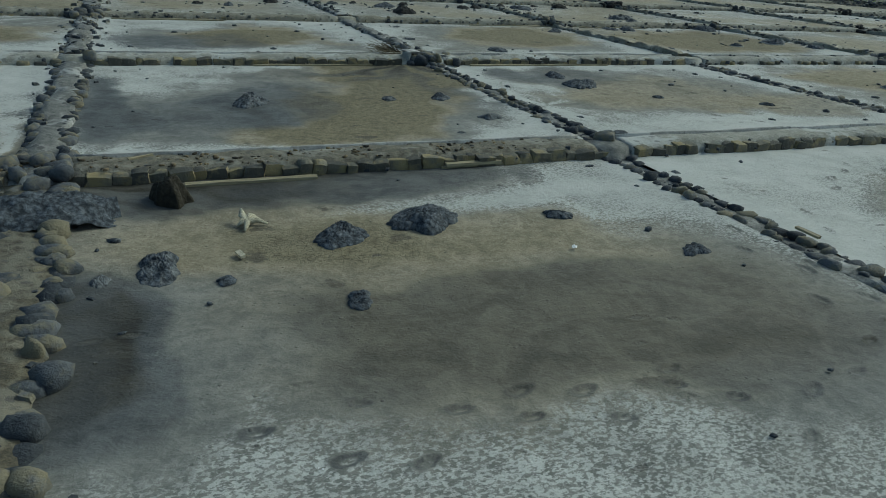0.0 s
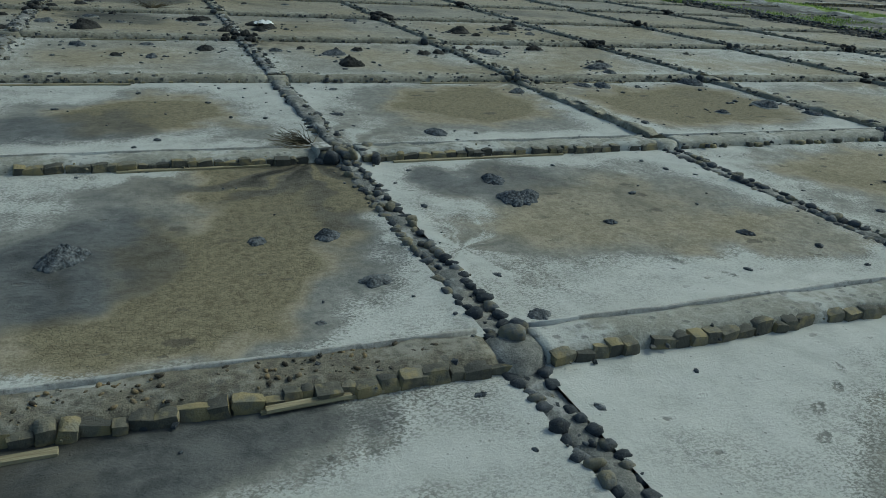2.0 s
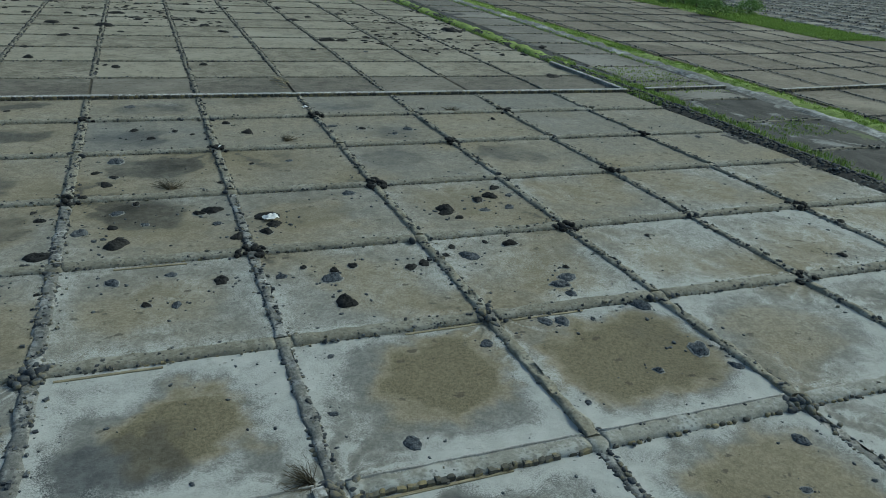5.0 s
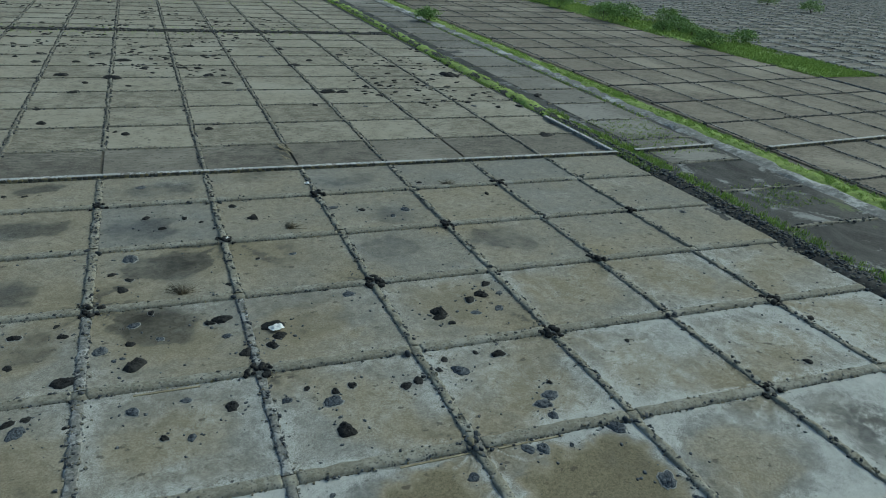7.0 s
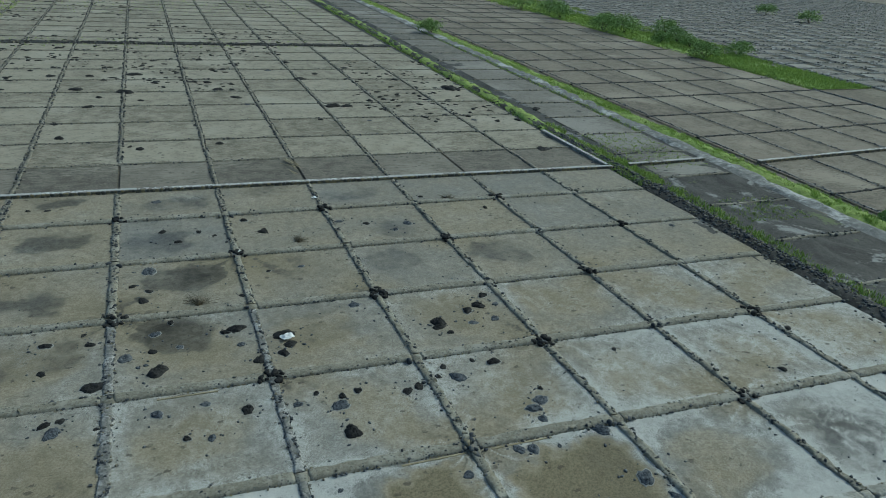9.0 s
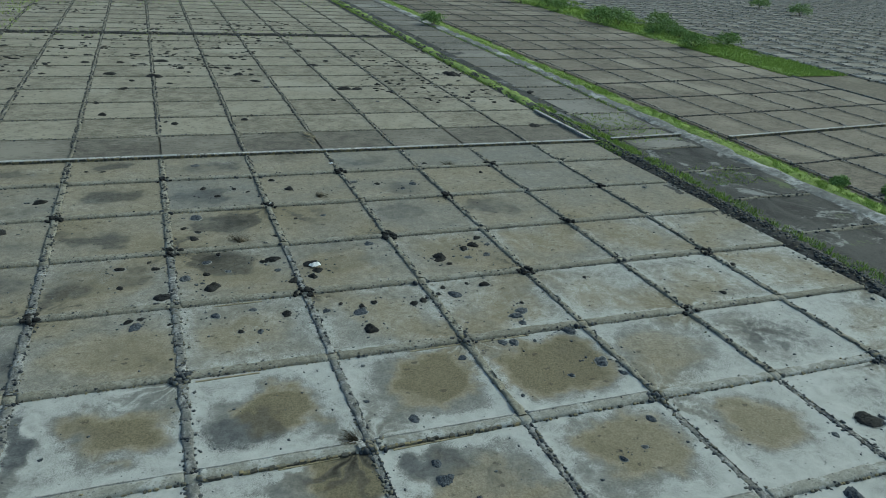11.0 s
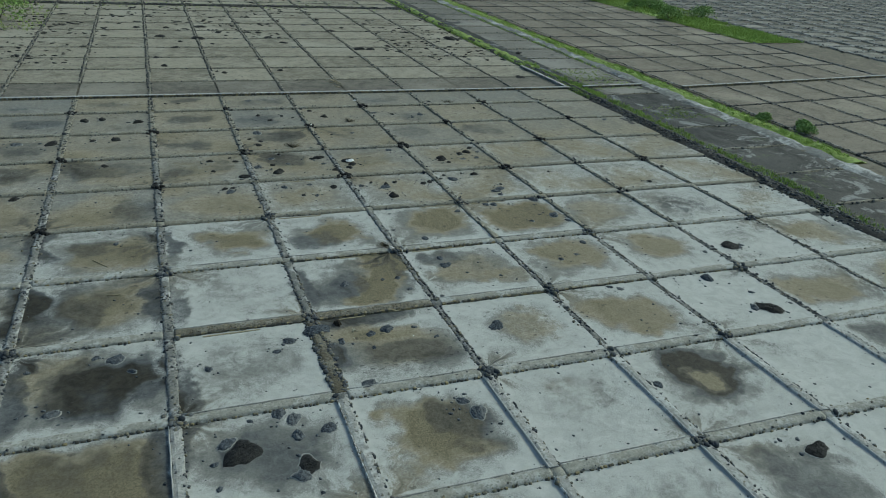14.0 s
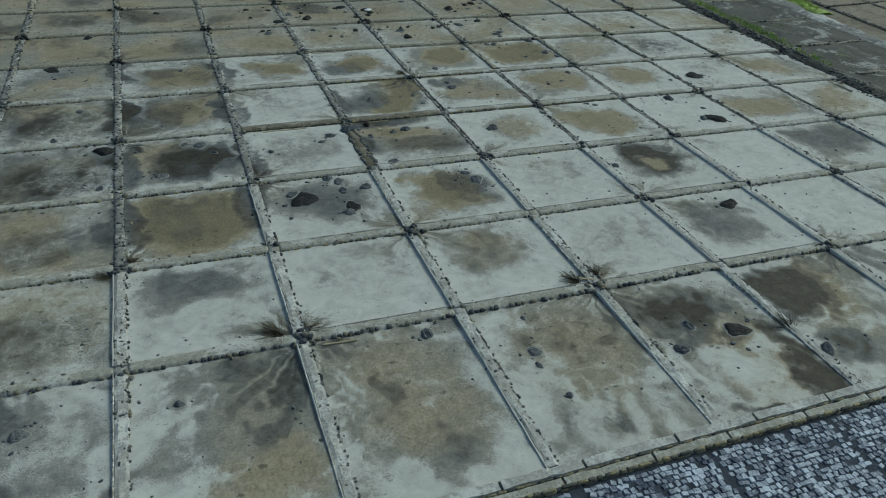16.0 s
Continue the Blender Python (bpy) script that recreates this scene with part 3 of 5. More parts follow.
def pan(i, j, n):
    """One pan between its walls, with the fields that tell salt, silt and wet mud apart."""
    x0, x1 = col_x(i) + 0.2, col_x(i + 1) - 0.2
    y0, y1 = row_y(j) + 0.3, row_y(j + 1) - 0.2
    if j == -5:
        y0 = -43.75
    gx, gy = np.meshgrid(np.linspace(x0, x1, n + 1), np.linspace(y0, y1, n + 1))
    u, v = (gx - x0) / (x1 - x0), (gy - y0) / (y1 - y0)
    k = i * 7.3 + j * 3.1
    salt0, mud0, wet0, spots = OWN.get((i, j)) or recipe(i, j)
    rnd = random.Random(i * 53 + j * 29 + 1)
    # brine comes in at every second crossing and leaves fans of dark mud in the corners
    if not any(q[0] == "fan" for q in spots) and j < 4:
        for a, c in ((0, 0), (1, 0), (0, 1), (1, 1)):
            if (i + a + j + c) % 2 == 0 and rnd.random() < 0.8:
                size = rnd.uniform(0.3, 0.65)
                spots = spots + [("fan", 0.03 + 0.94 * a, 0.03 + 0.94 * c, size, size * rnd.uniform(0.6, 1.3), rnd.uniform(0.3, 0.75))]
    if -4 <= j <= 0:
        for c, a in ((i, 0.0), (i + 1, 1.0)):
            if c in (-3, -2) and j >= -3 or c == -1 and j == -1:
                spots = spots + [("wet", a, rnd.uniform(0.2, 0.8), 0.12, 0.5, 0.6), ("salt", a, rnd.uniform(0.2, 0.8), 0.12, 0.5, -0.6)]
    if i <= -3 and j >= -2 or i <= -1 and j >= 2:
        wet0 += 0.05 if i > -3 else 0.12
        spots = spots + [("wet", rnd.uniform(0.2, 0.8), rnd.uniform(0.2, 0.8), rnd.uniform(0.2, 0.35), rnd.uniform(0.15, 0.3), rnd.uniform(0.15, 0.35))]
    wob_u, wob_v = (fbm(gx * 0.34, gy * 0.34, 11) - 0.5) * 0.34 + (fbm(gx * 1.3, gy * 1.3, 13) - 0.5) * 0.16, (fbm(gx * 0.34 + 9, gy * 0.34, 12) - 0.5) * 0.34 + (fbm(gx * 1.3 + 5, gy * 1.3, 14) - 0.5) * 0.16
    if (i, j) == (-1, -2):
        wob_u, wob_v = 0.35 * wob_u, 0.35 * wob_v
    edge = np.minimum(np.minimum(u, 1 - u), np.minimum(v, 1 - v))
    patchy = fbm(gx * 0.22 + 3, gy * 0.22, 21) - 0.5
    field = {"salt": salt0 + 0.20 * patchy + (0.20 if j < 0 else 0.10) * np.clip(1 - edge / 0.13, 0, 1) * (salt0 > 0.2) + (0.15 * np.clip(1 - edge / 0.14, 0, 1) if 0 <= j <= 3 and i >= -2 else 0), "mud": mud0 + 0.3 * (fbm(gx * 0.3, gy * 0.3, 31) - 0.5) + 0 * u, "wet": wet0 + 0.3 * (fbm(gx * 0.28, gy * 0.28, 41) - 0.5) + 0 * u}
    swirl = lattice(gx * 0.45 + 2.6 * fbm(gx * 0.4, gy * 0.4, 81), gy * 0.7 + 2.6 * fbm(gx * 0.4 + 7, gy * 0.4, 82), 83) - 0.5
    amount = 0.46 if j == -5 else 0.20 if j == -4 else 0.15 if j < 0 else 0.11
    # thin flow lines left where the brine drained off
    bend_x, bend_y = 3.2 * fbm(gx * 0.3, gy * 0.3, 84), 3.2 * fbm(gx * 0.3 + 5, gy * 0.3, 85)
    flow = 1 - 2 * np.abs(lattice(gx * 0.8 + bend_x, gy * 0.55 + bend_y, 86) - 0.5)
    flow = (flow - 0.75) * 2.2 * (0.4 + 1.2 * fbm(gx * 0.25 + 2, gy * 0.25, 87))
    field["salt"] = field["salt"] + amount * ((swirl if j != -4 else 0.6 * swirl) + 0.75 * flow)
    field["wet"] = field["wet"] - 0.35 * amount * flow
    field["wet"] = field["wet"] - 0.6 * amount * swirl
    for kind, cu, cv, ru, rv, s in spots:
        if kind == "fan":
            du, dv = u - cu, v - cv
            r, ang = np.hypot(du / ru, dv / rv), np.arctan2(dv, du)
            ang = ang + 0.9 * (fbm(gx * 0.8, gy * 0.8, 53) - 0.5) + 0.25 * r
            rays = lattice(ang * 4 + k, r * 0.9, 51) * 0.55 + lattice(ang * 12 + k, r * 1.3, 52) * 0.45
            fall = np.exp(-(r * 1.3) ** 2)
            field["salt"] = field["salt"] - s * 1.3 * fall * np.clip(rays * 2.2 - 0.35, 0, 1.3)
            field["wet"] = field["wet"] + s * 0.8 * fall * np.clip(rays * 2.2 - 0.6, 0, 1.2)
            field["mud"] = field["mud"] + s * (0.25 if j == -5 else 0.6) * fall
            continue
        # pools fill a pan towards its corners
        r = (np.abs((u - cu + wob_u) / ru) ** 2.7 + np.abs((v - cv + wob_v) / rv) ** 2.7) ** (1 / 2.7)
        field[kind] = field[kind] + s * (1 - np.clip((r - 0.62) / 0.55, 0, 1)) ** 1.2
    gz = STEP * (0.62 - np.clip((gy - Y0) / PY - j, 0, 1)) - 0.035 * np.clip(edge / 0.2, 0, 1) + 0.03 * (fbm(gx * 1.2, gy * 1.2, 61) - 0.5)
    if j == 5:
        gz = 0 * gz + 0.03
    # footprints: a pressed sole, a lifted rim and damp mud showing through the crust
    for px, py, turn, size in PRINTS.get((i, j), ()):
        c, d = math.cos(turn), math.sin(turn)
        a, b = ((gx - px) * c + (gy - py) * d) / (0.10 * size), ((gy - py) * c - (gx - px) * d) / (0.048 * size)
        q = np.hypot(a, b * (1 + 0.25 * a)) + 0.5 * (fbm(gx * 9, gy * 9, 91) - 0.5)
        gz = gz - 0.018 * np.clip(1.1 - q, 0, 0.6) + 0.012 * np.exp(-((q - 1.25) / 0.25) ** 2)
        field["salt"] = field["salt"] - 0.55 * np.exp(-((q - 0.9) / 0.38) ** 2)
        field["wet"] = field["wet"] + 0.35 * np.exp(-((q - 0.9) / 0.35) ** 2)
    w = n + 1
    f = [(r * w + c, r * w + c + 1, r * w + w + c + 1, r * w + w + c) for r in range(n) for c in range(n)]
    gx, gy = lean(gx, gy)
    me = mesh_of("salt_pan", np.stack([gx, gy, gz], -1).reshape(-1, 3).tolist(), f, PAN)
    for key, values in field.items():
        me.attributes.new(key, "FLOAT", "POINT").data.foreach_set("value", values.astype(np.float32).ravel())
    if salt0 > 0.6:
        label = "shallow salt pan with white crust and grey mud patches"
    elif salt0 > 0.35:
        label = "shallow pan with thin salt and brown silt"
    else:
        label = "dry grey-brown mud pan between stone walls"
    return tagged(new("salt_pan", me), label, "salt pan", "pans of the walled field", "structure")


PAN_WEST = -9
for j in range(-5, 6):
    for i in range(PAN_WEST, 5):
        pan(i, j, 250 if (i, j) == (-1, -2) else 200 if (i, j) in ((0, -2), (0, -1)) else 110 if j == -5 and i >= -4 else 84 if (-3 <= i <= 1 and -5 <= j <= 0) else 40)


# ---- walls between the pans ----
def loft(x0, x1, profile, steps, uneven, along="x", seed=0.0, slope=None):
    """A long low bank: the profile (across, height) carried along a line, with an uneven surface."""
    ts, n = np.linspace(x0, x1, steps + 1), len(profile)
    v, f = [], []
    for a, t in enumerate(ts):
        for b, (c, z) in enumerate(profile):
            wob = uneven * (float(lattice(np.array(t * 1.7 + b * 7.7), np.array(seed), 3)) - 0.5)
            wob2 = uneven * (float(lattice(np.array(t * 2.3 + b * 5.1), np.array(seed + 9), 4)) - 0.5)
            zz = z + (wob2 if 0 < b < n - 1 else 0) + (slope(t) if slope else 0.0)
            v.append((t, c + wob, zz) if along == "x" else (c + wob, t, zz))
    for a in range(steps):
        for b in range(n - 1):
            p, q = a * n + b, (a + 1) * n + b
            f.append((p, q, q + 1, p + 1) if along == "x" else (p, p + 1, q + 1, q))
    f.append(tuple(range(n)))
    f.append(tuple(range(steps * n + n - 1, steps * n - 1, -1)))
    return v, f


def leaned(verts):
    return [(*lean(x, y), z) for x, y, z in verts]


def lay_stones(owner, stones, single, meshes, shapes, mat):
    """Stones (x, y, z, sx, sy, sz, turn): each an object of its own, or all in one mesh."""
    rnd = random.Random(len(stones) + int(stones[0][0] * 31 + stones[0][1] * 57) if stones else 0)
    stones = [(*lean(q[0], q[1]), *q[2:]) for q in stones]
    if single:
        for x, y, z, sx, sy, sz, turn in stones:
            part("stone", rnd.choice(meshes), owner, "", Matrix.LocRotScale((x, y, z), Euler((rnd.uniform(-.15, .15), rnd.uniform(-.15, .15), turn)), (sx, sy, sz)))
    elif stones:
        h = Heap()
        for s in stones:
            h.add(*placed(rnd.choice(shapes), *s))
        tagged(part("stones", h.mesh("stones", mat, shapes is not CHIPS), owner), kind="stuff")


def lay_rubble(owner, rnd, count, spot, least, most, mat, name="rubble"):
    """Small angular stones strewn over a bank; spot() gives x, y, z."""
    h = Heap()
    for _ in range(count):
        x, y, z = spot()
        s = least + (most - least) * rnd.random() ** 2.2
        h.add(*placed(rnd.choice(CHIPS), *lean(x, y), z, s * rnd.uniform(0.9, 1.6), s, s * rnd.uniform(0.5, 0.9), rnd.uniform(0, 6.28)))
    tagged(part(name, h.mesh(name, mat, False), owner, "small angular stones and crumbs"), kind="stuff")


NEAR_ROWS = {(-2, -1), (-1, -1), (0, -1), (-1, 0), (0, 0), (1, -1)}
NEAR_COLS = {(-1, -2), (0, -2), (-1, -1), (0, -1), (1, -1), (0, 0), (1, 0)}


def row_wall(i, j):
    rnd = random.Random(i * 77 + j * 1313)
    x0, x1, y = col_x(i) + 0.32, col_x(i + 1) - 0.32, row_y(j)
    top = 0.13
    v, f = loft(x0, x1, [(y - 0.30, -0.15), (y - 0.25, top - 0.07), (y - 0.13, top), (y + 0.25, top - 0.005), (y + 0.36, top - 0.03), (y + 0.46, -0.08)], 48, 0.085, "x", i * 3.3 + j)
    bank = tagged(new("pan_wall", mesh_of("pan_wall", leaned(v), f, SILT_BANK if j > 0 else BANK if (i, j) in ((-1, -1), (-2, -1)) else SALTY_BANK)), "low earth bank faced with a row of dark stones", "wall", "walls between the pans", "structure")
    near = (i, j) in NEAR_ROWS
    stones, x = [], x0 + 0.05
    while x < x1 - 0.1:
        w = rnd.uniform(0.14, 0.34) if j > -4 else rnd.uniform(0.2, 0.36)
        if rnd.random() < (0.97 if near else 0.7 if j <= 1 else 0.5):
            h = rnd.uniform(0.18, 0.235) if j > -4 else rnd.uniform(0.24, 0.32)
            k = 1.0 if near else 0.72 if j > -4 else 0.8
            stones.append((x + w / 2, y - 0.25 + rnd.uniform(-0.03, 0.03), -0.10 + rnd.uniform(-0.02, 0.02), w * 1.08 * (k if not near else 1), rnd.uniform(0.16, 0.22), h * k, rnd.choice((0, math.pi)) + rnd.uniform(-0.15, 0.15)))
        x += w + (0.0 if near else rnd.uniform(0, 0.03))
    far = not (-4 <= i <= 2 and -5 <= j <= 0)
    lay_stones(bank, stones, near, BLOCK_MESH if j > -4 else ROCK_MESH, CHIPS if far else BLOCKS, OCHRE_STONE if j > -4 else BASALT)

    def spot():
        side = rnd.random()
        c = rnd.gauss(-0.30, 0.07) if side < 0.5 else rnd.gauss(0.40, 0.06) if side < 0.8 else rnd.uniform(-0.2, 0.35)
        return rnd.uniform(x0, x1), y + c, (top - 0.04 if -0.22 < c < 0.36 else -0.05 + 0.1 * rnd.random())

    lay_rubble(bank, rnd, 45 if j <= 0 else 70, spot, 0.03 if near else 0.04, 0.08 if near else 0.17, BASALT if j > 0 or rnd.random() < 0.5 else OCHRE_STONE)
    if j <= 0 and -2 <= i <= 1:
        w, g = loft(x0, x1, [(y + 0.38, -0.05), (y + 0.385, top + 0.012), (y + 0.43, top + 0.010), (y + 0.435, -0.05)], 14, 0.03, "x", i + 20.0)
        part("edging", mesh_of("edging", leaned(w), g, PALE_PATH), bank, "thin pale crust of salt and earth along the upper edge")
    return bank


def col_wall(i, j):
    rnd = random.Random(i * 911 + j * 73)
    y0, y1, x = row_y(j) + 0.2, row_y(j + 1) - 0.3, col_x(i)
    if j == -5:
        y0 = -43.7
    pale = j <= -5 or (j == -4 and -3 <= i) or (j == -3 and i >= -2)
    slope = (lambda t: STEP * (0.62 - ((t - Y0) / PY) % 1.0)) if j not in (5, -5) else None
    earthy = i >= 1 and j >= 0 or j >= 3
    open_fill = i >= 0 and j in (-2, -1) and not pale
    half = 0.27 if pale else 0.38 if (i, j) == (-1, -2) else 0.26 if i <= -1 else 0.20 if open_fill else 0.21
    top = 0.11 if pale else 0.10 if earthy else -0.02 if open_fill else 0.06
    flare = 0.14 if open_fill else 0.05
    v, f = loft(y0, y1, [(x - half - flare, -0.2), (x - half, top - 0.02), (x - 0.12, top + 0.02), (x + 0.14, top), (x + half, top - 0.03), (x + half + flare, -0.2)], 56, (0.17 if earthy else 0.12) if not pale else 0.08, "y", i * 5.1 + j * 2.2, slope)
    bank = tagged(new("pan_wall", mesh_of("pan_wall", leaned(v), f, PALE_PATH if pale else SILT_BANK if earthy else WALL_SOIL if (i, j) == (-1, -2) else FILL, not pale)), "pale earth path between pans edged with stones" if pale else "double row of rounded basalt stones filled with earth", "wall", "walls between the pans", "structure")
    near = (i, j) in NEAR_COLS
    stones = []
    for side in (-1, 1):
        if pale and side < 0:
            continue
        y = y0
        while y < y1 - 0.1:
            w = rnd.uniform(0.14, 0.34) * (0.7 if pale or earthy else 0.85 if i >= 0 else 0.9)
            if rnd.random() < (0.5 if pale else (0.62 if side > 0 else 0.45) if earthy else 0.9 if near else 0.62):
                z = (slope(min(y + w / 2, y1)) if slope else 0.0)
                k = 0.55 if pale else 0.55 if earthy else 1.0 if (i, j) == (-1, -2) else 0.85 if near and i < 0 else 0.66
                stones.append((x + side * (half - 0.03 + (0.05 if pale else 0)) + rnd.uniform(-0.06, 0.06), y + w / 2, z - (0.0 if pale else 0.085 if near and i >= 0 else 0.10) + rnd.uniform(-0.03, 0.03), rnd.uniform(0.20, 0.36) * k, w * (rnd.uniform(0.95, 1.2) if near else rnd.uniform(0.95, 1.25)), rnd.uniform(0.22, 0.34) * k, rnd.uniform(-0.5, 0.5)))
            y += w
    if not pale:
        for _ in range(75 if (i, j) == (-1, -2) else 10 if earthy else 14 if i < 0 else 6):
            y = rnd.uniform(y0 + 0.2, y1 - 0.2)
            s = rnd.uniform(0.08, 0.22) if (i, j) != (-1, -2) else rnd.uniform(0.14, 0.30)
            stones.append((x + rnd.uniform(-1.3, 1.3) * half, y, (slope(y) if slope else 0) + -0.05, s, s, s, rnd.uniform(0, 6)))
    lay_stones(bank, stones, near, ROCK_MESH, CHIPS if i < -4 or i > 2 or j > 0 or pale else LOW_ROCKS, BASALT)

    def spot():
        c = rnd.gauss(0, 0.75) * (half + 0.05)
        y = rnd.uniform(y0, y1)
        return x + c, y, (slope(y) if slope else 0.0) + (top - 0.03 if abs(c) < half else -0.07 + 0.08 * rnd.random())

    lay_rubble(bank, rnd, 60 if pale else 130 if not near else 80, spot, 0.03 if near else 0.04, 0.09 if near else 0.15 if pale else 0.20, BASALT)
    if pale and j < -2:
        w, g = loft(y0, y1, [(x - half - 0.09, -0.1), (x - half - 0.09, top + 0.035), (x - half - 0.03, top + 0.04), (x - half - 0.03, -0.1)], 14, 0.05, "y", i + 50, slope)
        part("kerb", mesh_of("kerb", leaned(w), g, PALE_STONE), bank, "thin pale lime kerb")
    return bank


for j in range(-5, 6):
    for i in range(PAN_WEST, 5):
        if j > -5:
            row_wall(i, j)
for j in range(-5, 6):
    for i in range(PAN_WEST, 5):
        col_wall(i, j)


# ---- crossings ----
def crossing(i, j):
    """Where walls meet: a trodden earth pad and a heap of tumbled dark stones by the sluice."""
    rnd = random.Random(i * 37 + j * 101 + 3)
    x, y = col_x(i), row_y(j)
    pale = j <= -4
    sluice = (i + j) % 2 == 0
    ring = [(x + (0.52 + rnd.uniform(-0.06, 0.06)) * math.cos(k * math.pi / 5), y + (0.5 + rnd.uniform(-0.06, 0.06)) * math.sin(k * math.pi / 5)) for k in range(10)]
    v = [(px, py, -0.15) for px, py in ring] + [(x + (px - x) * 0.7, y + (py - y) * 0.7, 0.100 + rnd.uniform(-0.012, 0.008)) for px, py in ring] + [(x, y, 0.118)]
    f = [(k, (k + 1) % 10, 10 + (k + 1) % 10, 10 + k) for k in range(10)] + [(10 + k, 10 + (k + 1) % 10, 20) for k in range(10)]
    pad = tagged(new("wall_crossing", mesh_of("wall_crossing", leaned(v), f, PALE_PATH if pale else FILL if sluice or j in (-2, -1) else SALTY_BANK if j <= 0 else SILT_BANK)), "trodden earth where pan walls meet with tumbled stones", "wall crossing", "crossings of the walls", "structure")
    stones = []
    for _ in range(rnd.randint(20, 30) if sluice else rnd.randint(2, 4)):
        r, a = rnd.uniform(0.1, 0.75), rnd.uniform(0, 6.28)
        s = rnd.uniform(0.14, 0.36)
        px, py = x + r * math.cos(a), y + r * math.sin(a)
        stones.append((px, py, 0.03 if r < 0.45 else -0.06, s * 1.2, s, s * rnd.uniform(0.7, 1.3), rnd.uniform(0, 6)))
    lay_stones(pad, stones, -2 <= i <= 2 and -2 <= j <= 1, ROCK_MESH, ROCKS, MOUND_BLACK if sluice and j > 0 else BASALT)


for j in range(-4, 6):
    for i in range(PAN_WEST + 1, 5):
        crossing(i, j)


# ---- north field, beyond the white masonry wall ----
def far_material(name, dark, light, pale):
    m, *_ = material(name)
    t = Tree(m)
    at = t.where("World")
    a, b, c = t.noise(at, 0.5, 5, 0.65, 0.4), t.noise(at, 4.5, 5, 0.72), t.noise(at, 0.07, 3, 0.5)
    ripple = t.noise(at, 1.6, 4, 0.7, 0.5, (0.6, 2.2, 1))
    mixv = t.math("ADD", t.math("MULTIPLY", t.island(), 0.09), t.math("ADD", t.math("MULTIPLY", a, 0.44), t.math("MULTIPLY", t.math("ADD", b, ripple), 0.32)))
    col = t.mix(t.ramp(mixv, 0.42, 0.68), dark, light)
    col = t.mix(t.ramp(t.math("ADD", c, t.math("MULTIPLY", t.math("SUBTRACT", ripple, 0.5), 0.4)), 0.52, 0.66), col, pale)
    specks = t.ramp(t.math("ADD", t.cells(at, 1.6, stretch=(0.7, 1.2, 1.0), turn=0.2), t.math("MULTIPLY", b, 0.3)), 0.40, 0.28)
    col = t.mix(t.math("MULTIPLY", specks, t.ramp(a, 0.42, 0.56, 0.0, 0.75)), col, (0.05, 0.047, 0.042))
    col = t.mix(t.math("MULTIPLY", t.ramp(t.math("ADD", b, t.math("MULTIPLY", ripple, 0.5)), 0.84, 0.98), 0.5), col, pale)
    t.colour(col)
    t.bump(t.math("ADD", b, ripple), 0.7, 0.06)
    return m


FAR_PAN = far_material("dry_far_pan_mud", (0.112, 0.101, 0.075), (0.300, 0.275, 0.214), (0.312, 0.290, 0.232))
DAMP_PAN = far_material("damp_far_pan_mud", (0.078, 0.071, 0.058), (0.178, 0.163, 0.133), (0.23, 0.214, 0.176))
GREY_PAN = far_material("grey_strip_pan_mud", (0.085, 0.080, 0.070), (0.185, 0.174, 0.150), (0.24, 0.23, 0.205))
DULL_PAN = far_material("dull_brown_pan_mud", (0.088, 0.077, 0.060), (0.205, 0.181, 0.142), (0.245, 0.220, 0.174))
FAR_EAST_PAN = far_material("grey_brown_distant_pan_mud", (0.075, 0.071, 0.062), (0.215, 0.202, 0.172), (0.27, 0.258, 0.225))


def pan_field(name, xs, row_lines, tilt, mat, z, label, gap=0.4, slant=0.0):
    """Many plain pans, as one sheet of separate panels."""
    h = Heap()
    for a in range(len(row_lines) - 1):
        for b in range(len(xs) - 1):
            q = [(xs[b] + gap, row_lines[a] + gap), (xs[b + 1] - gap, row_lines[a] + gap), (xs[b + 1] - gap, row_lines[a + 1] - gap), (xs[b] + gap, row_lines[a + 1] - gap)]
            h.add([(px + slant * py, py + tilt * (px - (xs[0] if tilt > 0 else 0)), z + 0.004 * ((a * 3 + b * 5) % 4)) for px, py in q], [(0, 1, 2, 3)])
    return tagged(tagged(new(name, h.mesh(name, mat, False)), label, "salt pans"), kind="stuff")


